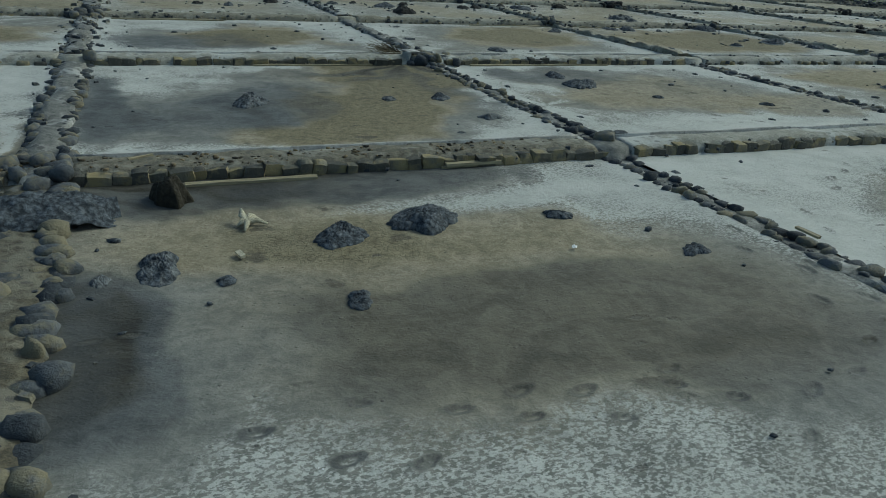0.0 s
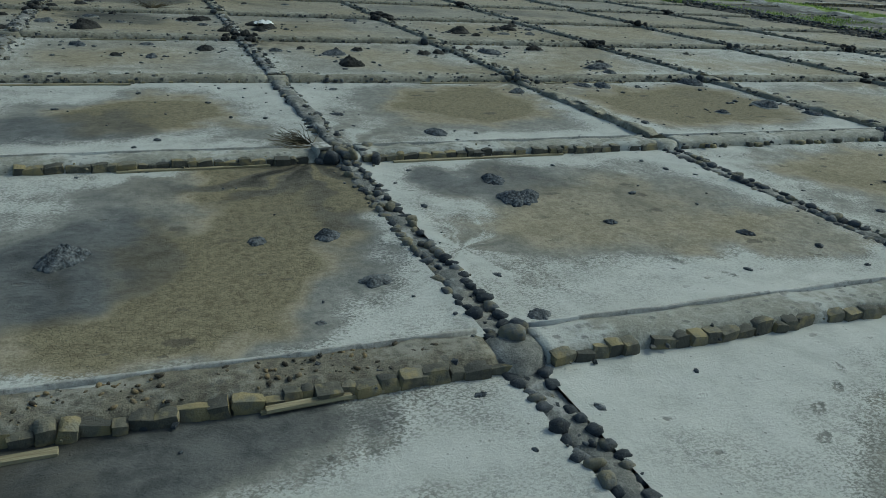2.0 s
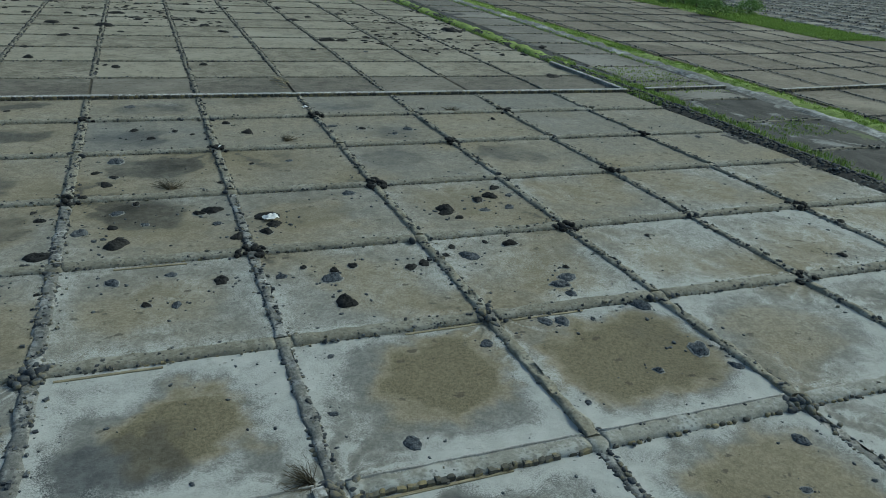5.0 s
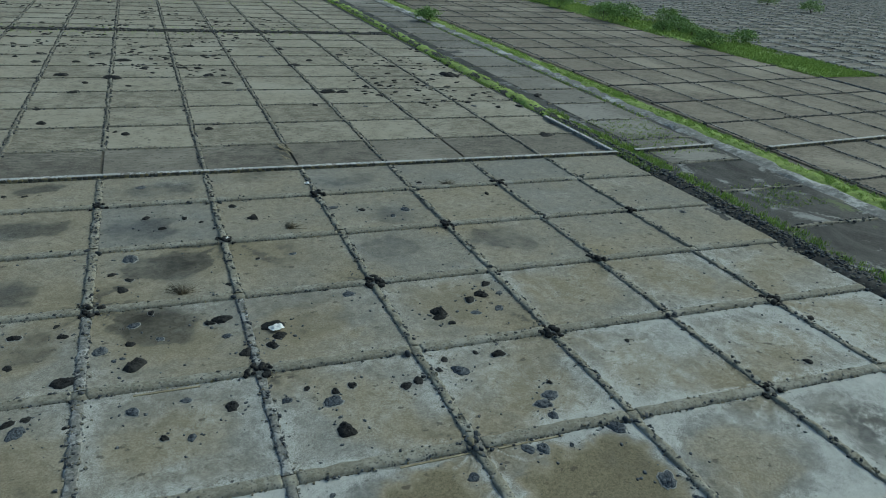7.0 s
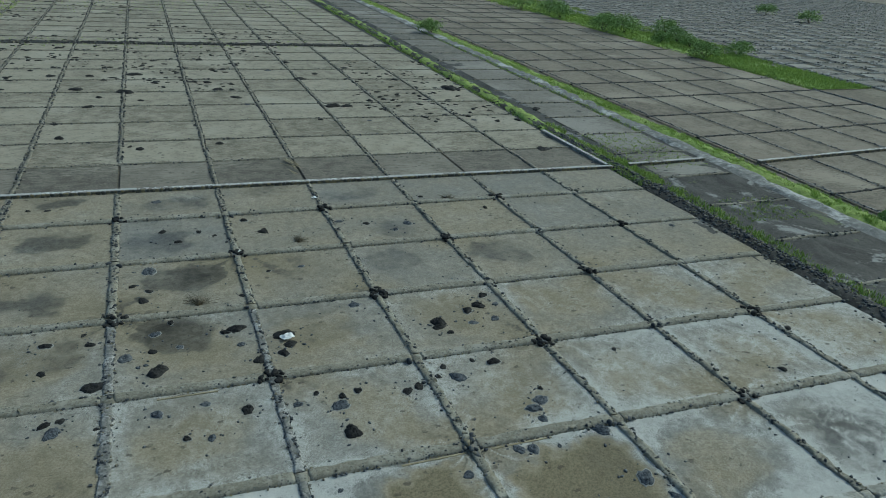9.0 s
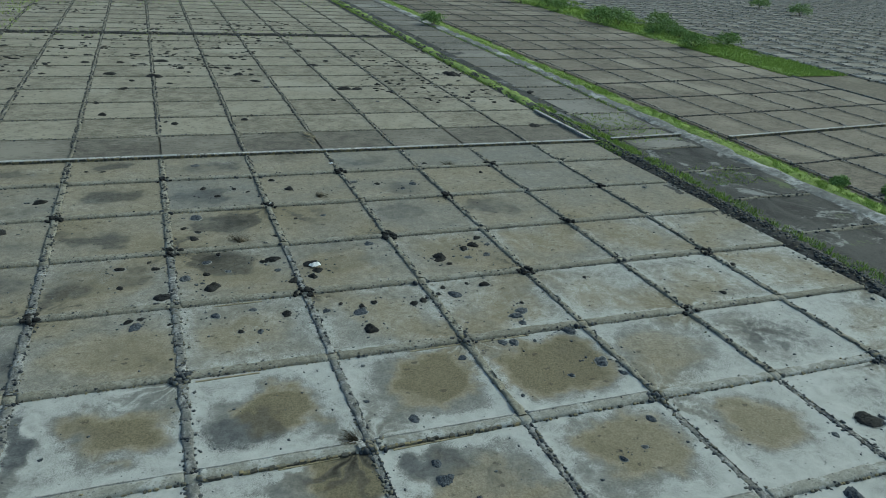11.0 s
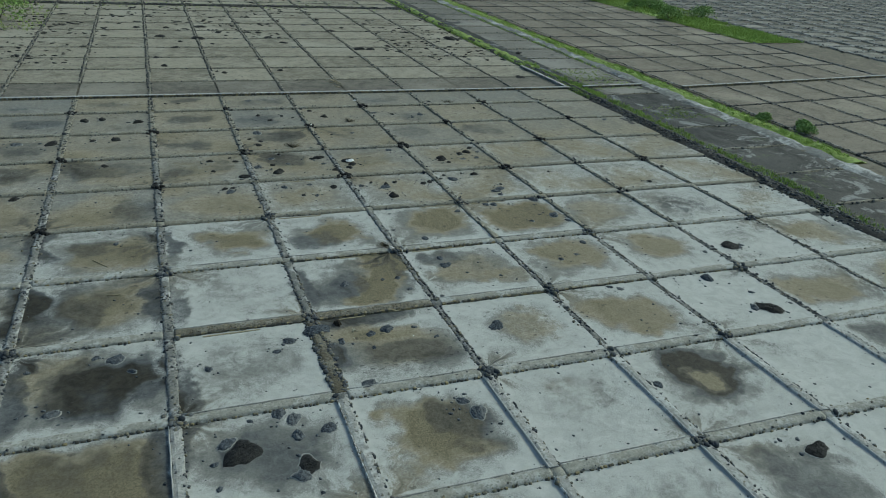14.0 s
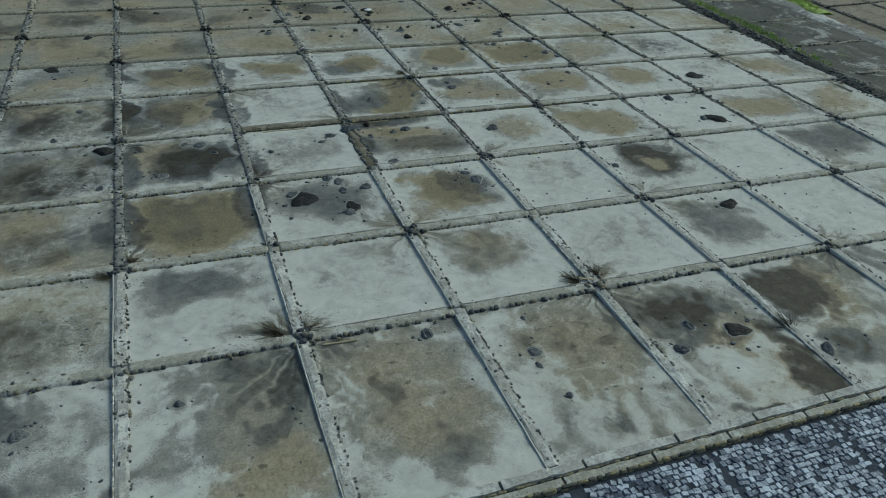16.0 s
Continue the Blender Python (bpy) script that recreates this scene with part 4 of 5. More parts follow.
def far_walls(name, lines, mat, stone_mat, width, height, gap, size, seed, label):
    """Low earth banks with small stones, each line (x0, y0, x1, y1); one mesh of banks and one of stones."""
    rnd = random.Random(seed)
    h, st = Heap(), Heap()
    for x0, y0, x1, y1 in lines:
        length = math.hypot(x1 - x0, y1 - y0)
        dx, dy = (x1 - x0) / length, (y1 - y0) / length
        n = max(2, int(length / 1.3))
        v, f = [], []
        for k in range(n + 1):
            s = length * k / n
            px, py = x0 + dx * s, y0 + dy * s
            jx, w, z = rnd.uniform(-0.14, 0.14), width * rnd.uniform(0.55, 1.4), height * rnd.uniform(0.4, 1.3)
            for side, zz in ((-1, -0.16), (-0.62, z), (0.62, z * 0.9), (1, -0.16)):
                v.append((px - dy * (side * w / 2 + jx), py + dx * (side * w / 2 + jx), zz))
        for k in range(n):
            f += [(4 * k + b, 4 * k + 4 + b, 4 * k + 5 + b, 4 * k + 1 + b) for b in range(3)]
        h.add(v, f)
        s = 0.0
        while s < length:
            w = rnd.uniform(0.5, 1.5) * size
            off = rnd.choice((-0.4, 0.42)) * width + rnd.uniform(-0.1, 0.1)
            st.add(*placed(rnd.choice(CHIPS), x0 + dx * s - dy * off, y0 + dy * s + dx * off, height * 0.3 - 0.05, w * 1.3, w, w * 0.8, rnd.uniform(0, 6)))
            s += gap * rnd.uniform(0.4, 1.6)
    ob = tagged(new(name, h.mesh(name, mat)), label, "walls", kind="stuff")
    tagged(part("stones", st.mesh("stones", stone_mat, False), ob, "small dark stones along the banks"), kind="stuff")
    return ob


NORTH_ROWS = [47.75 + 8.05 * k for k in range(11)] + [128.25 + 6.9 * k for k in range(1, 20)]
NORTH_COLS = [col_x(i) for i in range(-13, 6)]
pan_field("dark_first_pans", NORTH_COLS, NORTH_ROWS[:2], -0.014, DAMP_PAN, -0.03, "dark damp pans behind the white wall", 0.12, -0.0115)
pan_field("north_pans", NORTH_COLS, NORTH_ROWS[1:], -0.014, FAR_PAN, -0.03, "many dry grey-brown mud pans in a grid", 0.12, -0.0115)
far_walls("north_row_banks", [(*lean(NORTH_COLS[0], y), *lean(41.2, y)) for y in NORTH_ROWS[1:]], FAR_BANK, BASALT, 0.36, 0.09, 0.24, 0.15, 5, "low earth banks dividing the far pans")
far_walls("north_column_banks", [(*lean(x, 56.0 if k % 2 == 0 else 48.4), *lean(x, 260)) for k, x in enumerate(NORTH_COLS[:-1])], FAR_BANK, BASALT, 0.42, 0.09, 0.15, 0.16, 6, "low stony banks dividing the far pans")
far_walls("dark_cross_bank", [(*lean(NORTH_COLS[0], 129.2), *lean(41.5, 129.2)), (*lean(NORTH_COLS[0], 127.9), *lean(41.5, 127.9))], DARK_EARTH, BASALT, 1.0, 0.25, 0.4, 0.3, 7, "dark stony double bank across the far pans")


# ---- white masonry wall ----
def masonry_wall(x0, x1, y0, y1, label):
    """A low wall of small stones with a lime-washed cap in slabs."""
    rnd = random.Random(int(x0 * 7 + y0))
    length, a = math.hypot(x1 - x0, y1 - y0), math.atan2(y1 - y0, x1 - x0)
    wall = tagged(new("masonry_wall"), label, "wall", kind="structure")
    wall.matrix_world = pose(x0, y0, 0, 0, 0, math.degrees(a))
    v, f = loft(0, length, [(-0.22, -0.16), (-0.20, 0.28), (0.18, 0.28), (0.2, -0.16)], int(length / 1.5), 0.05, "x", 3.0)
    part("wall_body", mesh_of("wall_body", v, f, FILL, False), wall)
    h = Heap()
    s = 0.0
    while s < length:
        for z in (-0.05, 0.13):
            w = rnd.uniform(0.25, 0.45)
            h.add(*placed(BLOCKS[rnd.randrange(8)], s + rnd.uniform(0, 0.2), -0.21, z, w, 0.16, 0.2, 0))
        s += 0.36
    tagged(part("stones", h.mesh("stones", OCHRE_STONE), wall), kind="stuff")
    s = 0.0
    while s < length - 0.5:
        w = min(rnd.uniform(2.0, 4.5), length - s)
        d = rnd.uniform(-0.02, 0.02)
        cv, cf = loft(s, s + w - 0.03, [(-0.24 + d, 0.27), (-0.24 + d, 0.32), (-0.21 + d, 0.34), (0.18 + d, 0.34), (0.2 + d, 0.27)], 3, 0.03, "x", s)
        part("cap_slab", mesh_of("cap_slab", cv, cf, PALE_STONE, False), wall, "chipped white lime-washed cap slab")
        s += w
    return wall


masonry_wall(NORTH_COLS[0], 41.3, 49.2, 47.0, "low white-capped masonry wall between two fields of pans")
masonry_wall(41.0, 40.6, 47.6, 62.0, "white-capped masonry wall beside the overgrown ditch")
masonry_wall(43.8, 54.5, 47.4, 47.9, "white-capped masonry wall crossing the dark strip")
masonry_wall(61.0, 150, 45.9, 53.6, "white-capped masonry wall between brown pans")


# ---- ditch, dark strip, road and the fields beside them ----
def strip_material():
    """Neglected ground: black wet earth, grey rubble and pale streaks."""
    m, *_ = material("neglected_strip_earth", 0.8)
    t = Tree(m)
    at = t.where("World")
    a, b, c = t.noise(at, 0.30, 5, 0.62, 1.2, (1.0, 0.5, 1.0)), t.noise(at, 3.2, 5, 0.72), t.noise(at, 0.16, 4, 0.6, 2.0)
    fine = t.noise(at, 14, 4, 0.7)
    v = t.math("ADD", t.math("MULTIPLY", a, 0.6), t.math("ADD", t.math("MULTIPLY", b, 0.3), t.math("MULTIPLY", fine, 0.2)))
    col = t.mix(t.ramp(v, 0.42, 0.66), (0.012, 0.0125, 0.013), (0.062, 0.061, 0.057))
    # pale grey-white streaks, laid where the broad noise runs high
    salt = t.ramp(t.math("ADD", c, t.math("MULTIPLY", t.math("SUBTRACT", b, 0.5), 0.35)), 0.56, 0.68)
    col = t.mix(t.math("MULTIPLY", salt, 0.6), col, (0.34, 0.345, 0.335))
    moss = t.ramp(t.math("ADD", t.noise(at, 0.22, 4, 0.6, 0.5), t.math("MULTIPLY", t.math("SUBTRACT", b, 0.5), 0.5)), 0.62, 0.72)
    col = t.mix(t.math("MULTIPLY", moss, 0.6), col, (0.11, 0.15, 0.045))
    t.colour(col)
    t.bump(t.math("ADD", b, t.math("MULTIPLY", fine, 0.5)), 0.8, 0.06)
    return m


sheet("dark_strip", 39.9, 55.0, -70, 262, -0.05, strip_material(), 40, 320, 0.16, "dark wet earth with rubble and pale streaks")
STRIP_ROWS = [-60 + 8.6 * k for k in range(38)]
pan_field("strip_pans", [45.2, 54.4], [y for y in STRIP_ROWS if y > 40], 0.0, GREY_PAN, -0.012, "dry grey pans between ditch and road", 0.35)
far_walls("strip_banks", [(44.8, y, 54.6, y) for y in STRIP_ROWS], FAR_BANK, BASALT, 0.45, 0.07, 0.4, 0.2, 8, "dark stony banks across the strip")


def ditch_rubble():
    rnd = random.Random(91)
    h = Heap()
    for _ in range(5200):
        y = rnd.uniform(-62, 60) if rnd.random() < 0.9 else rnd.uniform(60, 200)
        x = rnd.gauss(42.2, 0.75)
        if y > 48:
            x = rnd.gauss(41.6, 0.5)
        s = rnd.uniform(0.10, 0.34)
        h.add(*placed(rnd.choice(LOW_ROCKS), x, y, -0.10 + max(0, 0.35 - 0.25 * abs(x - 42.2)), s * 1.3, s, s * 0.8, rnd.uniform(0, 6)))
    tagged(new("ditch_rubble", h.mesh("ditch_rubble", BASALT)), "tumbled dark basalt rubble along a ditch", "rubble", kind="stuff")


ditch_rubble()
v, f = loft(10, 262, [(57.2, -0.12), (57.6, 0.06), (58.8, 0.14), (59.4, 0.06), (59.9, -0.12)], 260, 0.30, "y", 6.0)
# green ground added under the tufts, to lighten the shaded gaps between blades
MEADOW = earth_material("green_grass_ground", (0.10, 0.145, 0.035), (0.34, 0.42, 0.11), 1.6, (0.24, 0.33, 0.08))
tagged(new("grass_verge", mesh_of("grass_verge", v, f, MEADOW)), "green ground added under the grass of the track's verge", "verge", kind="structure")
v, f = loft(56, 262, [(41.0, -0.12), (41.5, 0.18), (42.2, 0.26), (42.9, 0.16), (43.3, -0.12)], 110, 0.8, "y", 7.0)
tagged(new("grass_verge", mesh_of("grass_verge", v, f, MEADOW)), "green bank under the grass of the overgrown ditch", "verge", kind="structure")
v, f = loft(-62, 262, [(40.9, -0.15), (41.5, 0.16), (42.2, 0.22), (42.9, 0.10), (43.4, -0.15)], 160, 0.3, "y", 4.0)
tagged(new("ditch_bank", mesh_of("ditch_bank", v, f, DARK_EARTH)), "dark uneven earth bank of the ditch", "bank", kind="structure")
v, f = loft(-70, 262, [(54.9, -0.12), (55.5, 0.02), (56.3, 0.05), (57.1, 0.02), (57.7, -0.12)], 260, 0.5, "y", 8.0)
ROAD = earth_material("pale_grey_road_dust", (0.085, 0.086, 0.082), (0.24, 0.24, 0.23), 1.5, (0.40, 0.405, 0.395), 0.4)
tagged(new("road", mesh_of("road", v, f, ROAD)), "narrow pale grey dusty track", "road", kind="structure")
EAST_ROWS = [-70 + 11.1 * k for k in range(31)]
EAST_ROWS = [y + (45.9 - (-70 + 11.1 * 10)) for y in EAST_ROWS]
EAST_COLS = [60.9 + 7.95 * k for k in range(7)]
pan_field("east_pans", EAST_COLS, EAST_ROWS, 0.085, DULL_PAN, -0.03, "many plain brown mud pans in a slanting grid", 0.1)
far_walls("east_row_banks", [(EAST_COLS[0], y, EAST_COLS[-1], y + 0.085 * (EAST_COLS[-1] - EAST_COLS[0])) for y in EAST_ROWS], DARK_EARTH, BASALT, 0.34, 0.10, 0.3, 0.2, 9, "dark stony banks between brown pans")
far_walls("east_column_banks", [(x, EAST_ROWS[0], x + 2.0, EAST_ROWS[-1] + 3) for x in EAST_COLS], FILL, BASALT, 0.24, 0.06, 0.3, 0.18, 10, "dark stony banks between brown pans")
FAR_EAST_ROWS = [-20 + 6.2 * k for k in range(62)]
FAR_EAST_COLS = [124 + 9.5 * k for k in range(26)]
pan_field("far_east_pans", FAR_EAST_COLS, FAR_EAST_ROWS, 0.06, FAR_EAST_PAN, -0.04, "dark rubbly pans stretching into the distance", 0.9)
far_walls("far_east_banks", [(FAR_EAST_COLS[0], y, FAR_EAST_COLS[-1], y + 0.06 * (FAR_EAST_COLS[-1] - FAR_EAST_COLS[0])) for y in FAR_EAST_ROWS] + [(x, FAR_EAST_ROWS[0], x + 6, FAR_EAST_ROWS[-1]) for x in FAR_EAST_COLS], FILL, BASALT, 0.8, 0.16, 0.8, 0.26, 11, "dark rubble banks in the distance")


# ---- green things ----
def tuft(rnd, x, y, z, high, blades):
    v, f = [], []
    for _ in range(blades):
        a, lean, w = rnd.uniform(0, 6.28), rnd.uniform(0.1, 0.6) * high, rnd.uniform(0.018, 0.045) * (0.6 + high)
        bx, by = x + rnd.gauss(0, 0.12), y + rnd.gauss(0, 0.12)
        c, s = math.cos(a), math.sin(a)
        k = len(v)
        h = high * rnd.uniform(0.6, 1.2)
        v += [(bx - s * w, by + c * w, z), (bx + s * w, by - c * w, z), (bx + c * lean * 0.4 + s * w * 0.7, by + s * lean * 0.4 - c * w * 0.7, z + h * 0.65), (bx + c * lean * 0.4 - s * w * 0.7, by + s * lean * 0.4 + c * w * 0.7, z + h * 0.65), (bx + c * lean, by + s * lean, z + h)]
        f += [(k, k + 1, k + 2, k + 3), (k + 3, k + 2, k + 4)]
    return v, f


def grass(name, spots, seed, label, mat=None):
    """spots: (x0, x1, y0, y1, tufts, height)."""
    rnd = random.Random(seed)
    h = Heap()
    for x0, x1, y0, y1, count, high in spots:
        done = 0
        while done < count:
            x, y = rnd.uniform(x0, x1), rnd.uniform(y0, y1)
            mid = 1 - abs((x - x0) / (x1 - x0) - 0.5) * 1.2
            if float(fbm(np.array(x * 0.25), np.array(y * 0.12), 71)) * 0.9 + 0.35 * mid + rnd.uniform(-0.15, 0.15) > 0.55:
                h.add(*tuft(rnd, x, y, -0.1, high * 0.62 * rnd.uniform(0.4, 1.4), 6))
            done += 1
    return tagged(new(name, h.mesh(name, mat or GRASS, False)), label, "grass", kind="stuff")


grass("roadside_grass", [(57.6, 59.8, 12, 110, 6500, 0.55), (57.6, 60.0, 110, 262, 3400, 0.6), (54.0, 55.4, 60, 150, 900, 0.4)], 21, "bright green grass along the dusty track")
grass("ditch_grass", [(41.0, 44.6, 41, 66, 3400, 0.6), (40.6, 43.2, 66, 200, 6000, 0.5), (42.6, 44.8, -6, 40, 1100, 0.6), (45, 54, 46, 60, 700, 0.4), (46, 53, 30, 36, 260, 0.3)], 22, "green grass growing in the ditch")
grass("meadow_grass", [(108, 124, 84, 120, 6500, 0.8), (108, 130, 120, 200, 9000, 0.8), (106, 134, 200, 300, 7000, 0.9)], 23, "bright green grass strip among the fields")
grass("field_weeds", [(-60, 40, 124, 134, 1200, 0.35), (-60, 40, 170, 260, 2600, 0.4), (-100, -34, 95, 190, 6000, 0.7)], 24, "sparse green weeds between the far pans")
sheet("meadow", 109, 121, 84, 300, -0.02, MEADOW, 6, 60, 0.2, "green ground under the grass strip")


def bush(x, y, wide, high, seed, label, mat):
    """A bush: short branching trunks and a crown of small leaf clumps with gaps."""
    rnd = random.Random(seed)
    thing = tagged(new("bush"), label, "bush", "bushes along the fields")
    wide, high = wide * 1.1, wide * 0.66
    thing.matrix_world = pose(x, y, -0.1)
    wood, crown = Heap(), Heap()
    tips = []
    for _ in range(7):
        a, r = rnd.uniform(0, 6.28), rnd.uniform(0.15, 0.42) * wide
        tip = Vector((r * math.cos(a), r * math.sin(a), high * rnd.uniform(0.45, 0.85)))
        foot = Vector((rnd.gauss(0, 0.1), rnd.gauss(0, 0.1), 0))
        ring = []
        for p, rad in ((foot, 0.07), (foot.lerp(tip, 0.55) + Vector((0, 0, 0.12 * high)), 0.045), (tip, 0.015)):
            ring += [(p.x + rad * math.cos(k * 1.2566), p.y + rad * math.sin(k * 1.2566), p.z) for k in range(5)]
        wood.add(ring, [(5 * s + k, 5 * s + (k + 1) % 5, 5 * s + 5 + (k + 1) % 5, 5 * s + 5 + k) for s in range(2) for k in range(5)])
        tips.append(tip)
    for _ in range(44):
        a, r = rnd.uniform(0, 6.28), math.sqrt(rnd.random()) * 0.48 * wide
        tips.append(Vector((r * math.cos(a), r * math.sin(a), high * (0.15 + 0.75 * math.sqrt(rnd.random()) * math.sqrt(max(0.05, 1 - (r / (0.52 * wide)) ** 2))))))
    for tip in tips:
        cl = rnd.uniform(0.10, 0.19) * wide
        for _ in range(34):
            p = tip + Vector((rnd.gauss(0, cl * 0.55), rnd.gauss(0, cl * 0.55), rnd.gauss(0, cl * 0.4)))
            p.z = max(p.z, 0.05)
            s = rnd.uniform(0.05, 0.10) * (0.7 + 0.12 * wide)
            d1 = Vector((rnd.gauss(0, 1), rnd.gauss(0, 1), rnd.gauss(0, 0.6))).normalized()
            d2 = d1.cross(Vector((rnd.gauss(0, 1), rnd.gauss(0, 1), rnd.gauss(0, 1)))).normalized()
            crown.add([tuple(p - d1 * s * 1.5), tuple(p + d2 * s), tuple(p + d1 * s * 1.5), tuple(p - d2 * s)], [(0, 1, 2, 3)])
    part("branches", wood.mesh("branches", DRY), thing, "thin brown branches")
    part("crown", crown.mesh("crown", mat, False), thing)
    return thing


for k, (x, y, w, h) in enumerate([(56.0, 148, 5.5, 2.6), (109.5, 115.5, 6.0, 3.2), (123, 120, 5.5, 2.2), (117, 131, 4.5, 2.4), (119, 138, 6.0, 3.2), (114, 138, 4.2, 2.2), (127, 154, 6.5, 2.8), (113, 153, 8.0, 3.2), (109, 157, 7.0, 3.0), (110, 183, 7.0, 3.2), (113, 195, 8.0, 3.6), (108, 205, 8.0, 3.4), (217, 212, 7.0, 3.2), (214, 188, 7.5, 3.4), (118, 170, 6, 2.6)]):
    bush(x, y, w, h, 300 + k, "dense rounded green bush on the grass strip" if k else "low green bush at the edge of the track", LEAF)
for k, (x, y, w, h) in enumerate([(-42, 108, 9, 4.0), (-50, 118, 10, 4.5), (-56, 104, 9, 4.0), (-47, 128, 9, 4.2)]):
    bush(x, y, w, h, 400 + k, "broad green bush at the edge of the far pans", LEAF)
for k, (x, y, w, h) in enumerate([(60.5, 27.5, 1.7, 1.3), (62.0, 21.5, 2.0, 1.5), (64, 24, 1.5, 1.0)]):
    bush(x, y, w, h, 450 + k, "small straggling green shrub beside the track", LEAF)


def dry_shrub(x, y, wide, seed, lean=0.0):
    """Dead brushwood: a fan of thin twigs lying and standing."""
    rnd = random.Random(seed)
    h = Heap()
    for _ in range(60):
        a = lean + rnd.gauss(0, 0.75)
        r, z = wide * rnd.uniform(0.35, 1.0), rnd.uniform(0.03, 0.30) * wide
        b = 0.012 + 0.01 * rnd.random()
        x0, y0 = rnd.gauss(0, 0.08), rnd.gauss(0, 0.08)
        px, py = x0 + r * math.cos(a), y0 + r * math.sin(a)
        h.add([(x0 - b, y0, 0), (x0 + b, y0 + b, 0), (x0, y0 - b, 0.03), (px, py, z)], [(0, 1, 3), (1, 2, 3), (2, 0, 3)])
        for _ in range(3):
            t, a2 = rnd.uniform(0.4, 0.95), a + rnd.uniform(-0.8, 0.8)
            qx, qy, qz = x0 + (px - x0) * t, y0 + (py - y0) * t, z * t
            h.add([(qx, qy, qz), (qx + 0.012, qy + 0.012, qz + 0.012), (qx + 0.2 * wide * math.cos(a2), qy + 0.2 * wide * math.sin(a2), qz + rnd.uniform(-0.02, 0.12))], [(0, 1, 2)])
    ob = new("dry_brushwood", h.mesh("dry_brushwood", DRY, False))
    ob.matrix_world = pose(x, y, ground_z(x, y) - 0.02)
    return tagged(ob, "dry brown brushwood heaped at a wall crossing", "brushwood", "brushwood at the crossings")


for k, (x, y, w, a) in enumerate([(-0.5, 0.45, 1.0, 2.7), (-17.0, -32.3, 1.7, 2.5), (-15.9, -32.2, 1.5, 0.8), (-25.0, -24.9, 1.0, 3.6), (-24.0, -24.0, 0.9, 0.6), (0.9, -32.1, 1.3, 1.2), (-0.4, -32.4, 1.3, 2.3), (8.7, -39.2, 1.5, 1.5), (4.5, 34, 1.2, 1.0), (-3.4, 25.4, 1.6, 1.2), (19.5, 41, 1.0, 1)]):
    dry_shrub(x, y, w, 500 + k, a)


# ---- heaps of dark mud scraped out of the pans ----
def heap_shape(seed, rings, spokes, rugged=0.1):
    """A slumped heap about 1 across: an uneven outline, a blunt top off its middle and a crumbly surface."""
    rnd = random.Random(seed)
    off = Vector((rnd.uniform(0, 90), rnd.uniform(0, 90), rnd.uniform(0, 90)))
    lx, ly = rnd.uniform(-0.12, 0.12), rnd.uniform(-0.1, 0.1)
    v = [(lx, ly, 0.30 + 0.06 * noise.noise(off))]
    for a in range(1, rings + 1):
        r = a / rings
        for k in range(spokes):
            an = 2 * math.pi * k / spokes
            d = Vector((math.cos(an), math.sin(an), 0))
            edge = 0.5 * (1 + 0.40 * noise.noise(d * 1.1 + off) + 0.22 * noise.noise(d * 3.1 + off) + 0.08 * noise.noise(d * 9 + off))
            x, y = lx * (1 - r) + d.x * r * edge, ly * (1 - r) + d.y * r * edge * 0.85
            p = Vector((x, y, 0)) * 6 + off
            z = 0.27 * (1 - r ** 3.2) * (1 + 0.55 * noise.noise(p * 0.45)) + rugged * (1 - r ** 4) * (0.7 * noise.noise(p * 1.6) + 0.7 * noise.noise(p * 4.2) + 0.6 * noise.noise(p * 8))
            # clods with cracks between them
            z += 0.8 * rugged * (1 - r ** 5) * (0.45 - noise.voronoi(p * 0.62)[0][0])
            v.append((x, y, z if a < rings else -0.08))
    f = [(0, 1 + k, 1 + (k + 1) % spokes) for k in range(spokes)]
    for a in range(rings - 1):
        p, q = 1 + a * spokes, 1 + (a + 1) * spokes
        f += [(p + k, q + k, q + (k + 1) % spokes, p + (k + 1) % spokes) for k in range(spokes)]
    return v, f


MOUND_BROWN = heap_material("dark_brown_heaped_earth", (0.014, 0.012, 0.008), (0.040, 0.034, 0.022), (0.05, 0.042, 0.028))
HEAP_FINE = [mesh_of("mud_mound", *heap_shape(600 + k, 34, 90, 0.075), MOUND_MUD) for k in range(6)]
HEAP_CONE = mesh_of("mud_mound", *heap_shape(661, 20, 48, 0.015), MOUND_BROWN)
HEAP_PLAIN = [mesh_of("mud_mound", *heap_shape(620 + k, 11, 28, 0.12), MOUND_MUD) for k in range(10)]
HEAP_BLACK = [mesh_of("mud_mound", *heap_shape(640 + k, 11, 28, 0.12), MOUND_BLACK) for k in range(10)]
SALT_RIM = earth_material("dried_salt_rim", (0.16, 0.16, 0.148), (0.31, 0.312, 0.295), 9)


def rim_of(me):
    """A thin crust of salt dried round the foot of a heap, after the heap's own outline."""
    total = len(me.vertices) - 1
    spokes = 28 if total == 308 else 90
    foot = [me.vertices[1 + total - spokes + k].co for k in range(spokes)]
    v, f = [], []
    for grow, z in ((0.92, 0.03), (1.02, 0.03), (1.10, -0.06)):
        v += [(p.x * (grow + (0.06 * noise.noise(p * 9) if grow > 1 else 0)), p.y * (grow + (0.06 * noise.noise(p * 7) if grow > 1 else 0)), z) for p in foot]
    for a in (0, spokes):
        f += [(a + k, a + spokes + k, a + spokes + (k + 1) % spokes, a + (k + 1) % spokes) for k in range(spokes)]
    return mesh_of("salt_rim", v, f, SALT_RIM)


RIMS = {me.name: rim_of(me) for me in HEAP_FINE + HEAP_PLAIN + HEAP_BLACK}
HEAPS = []


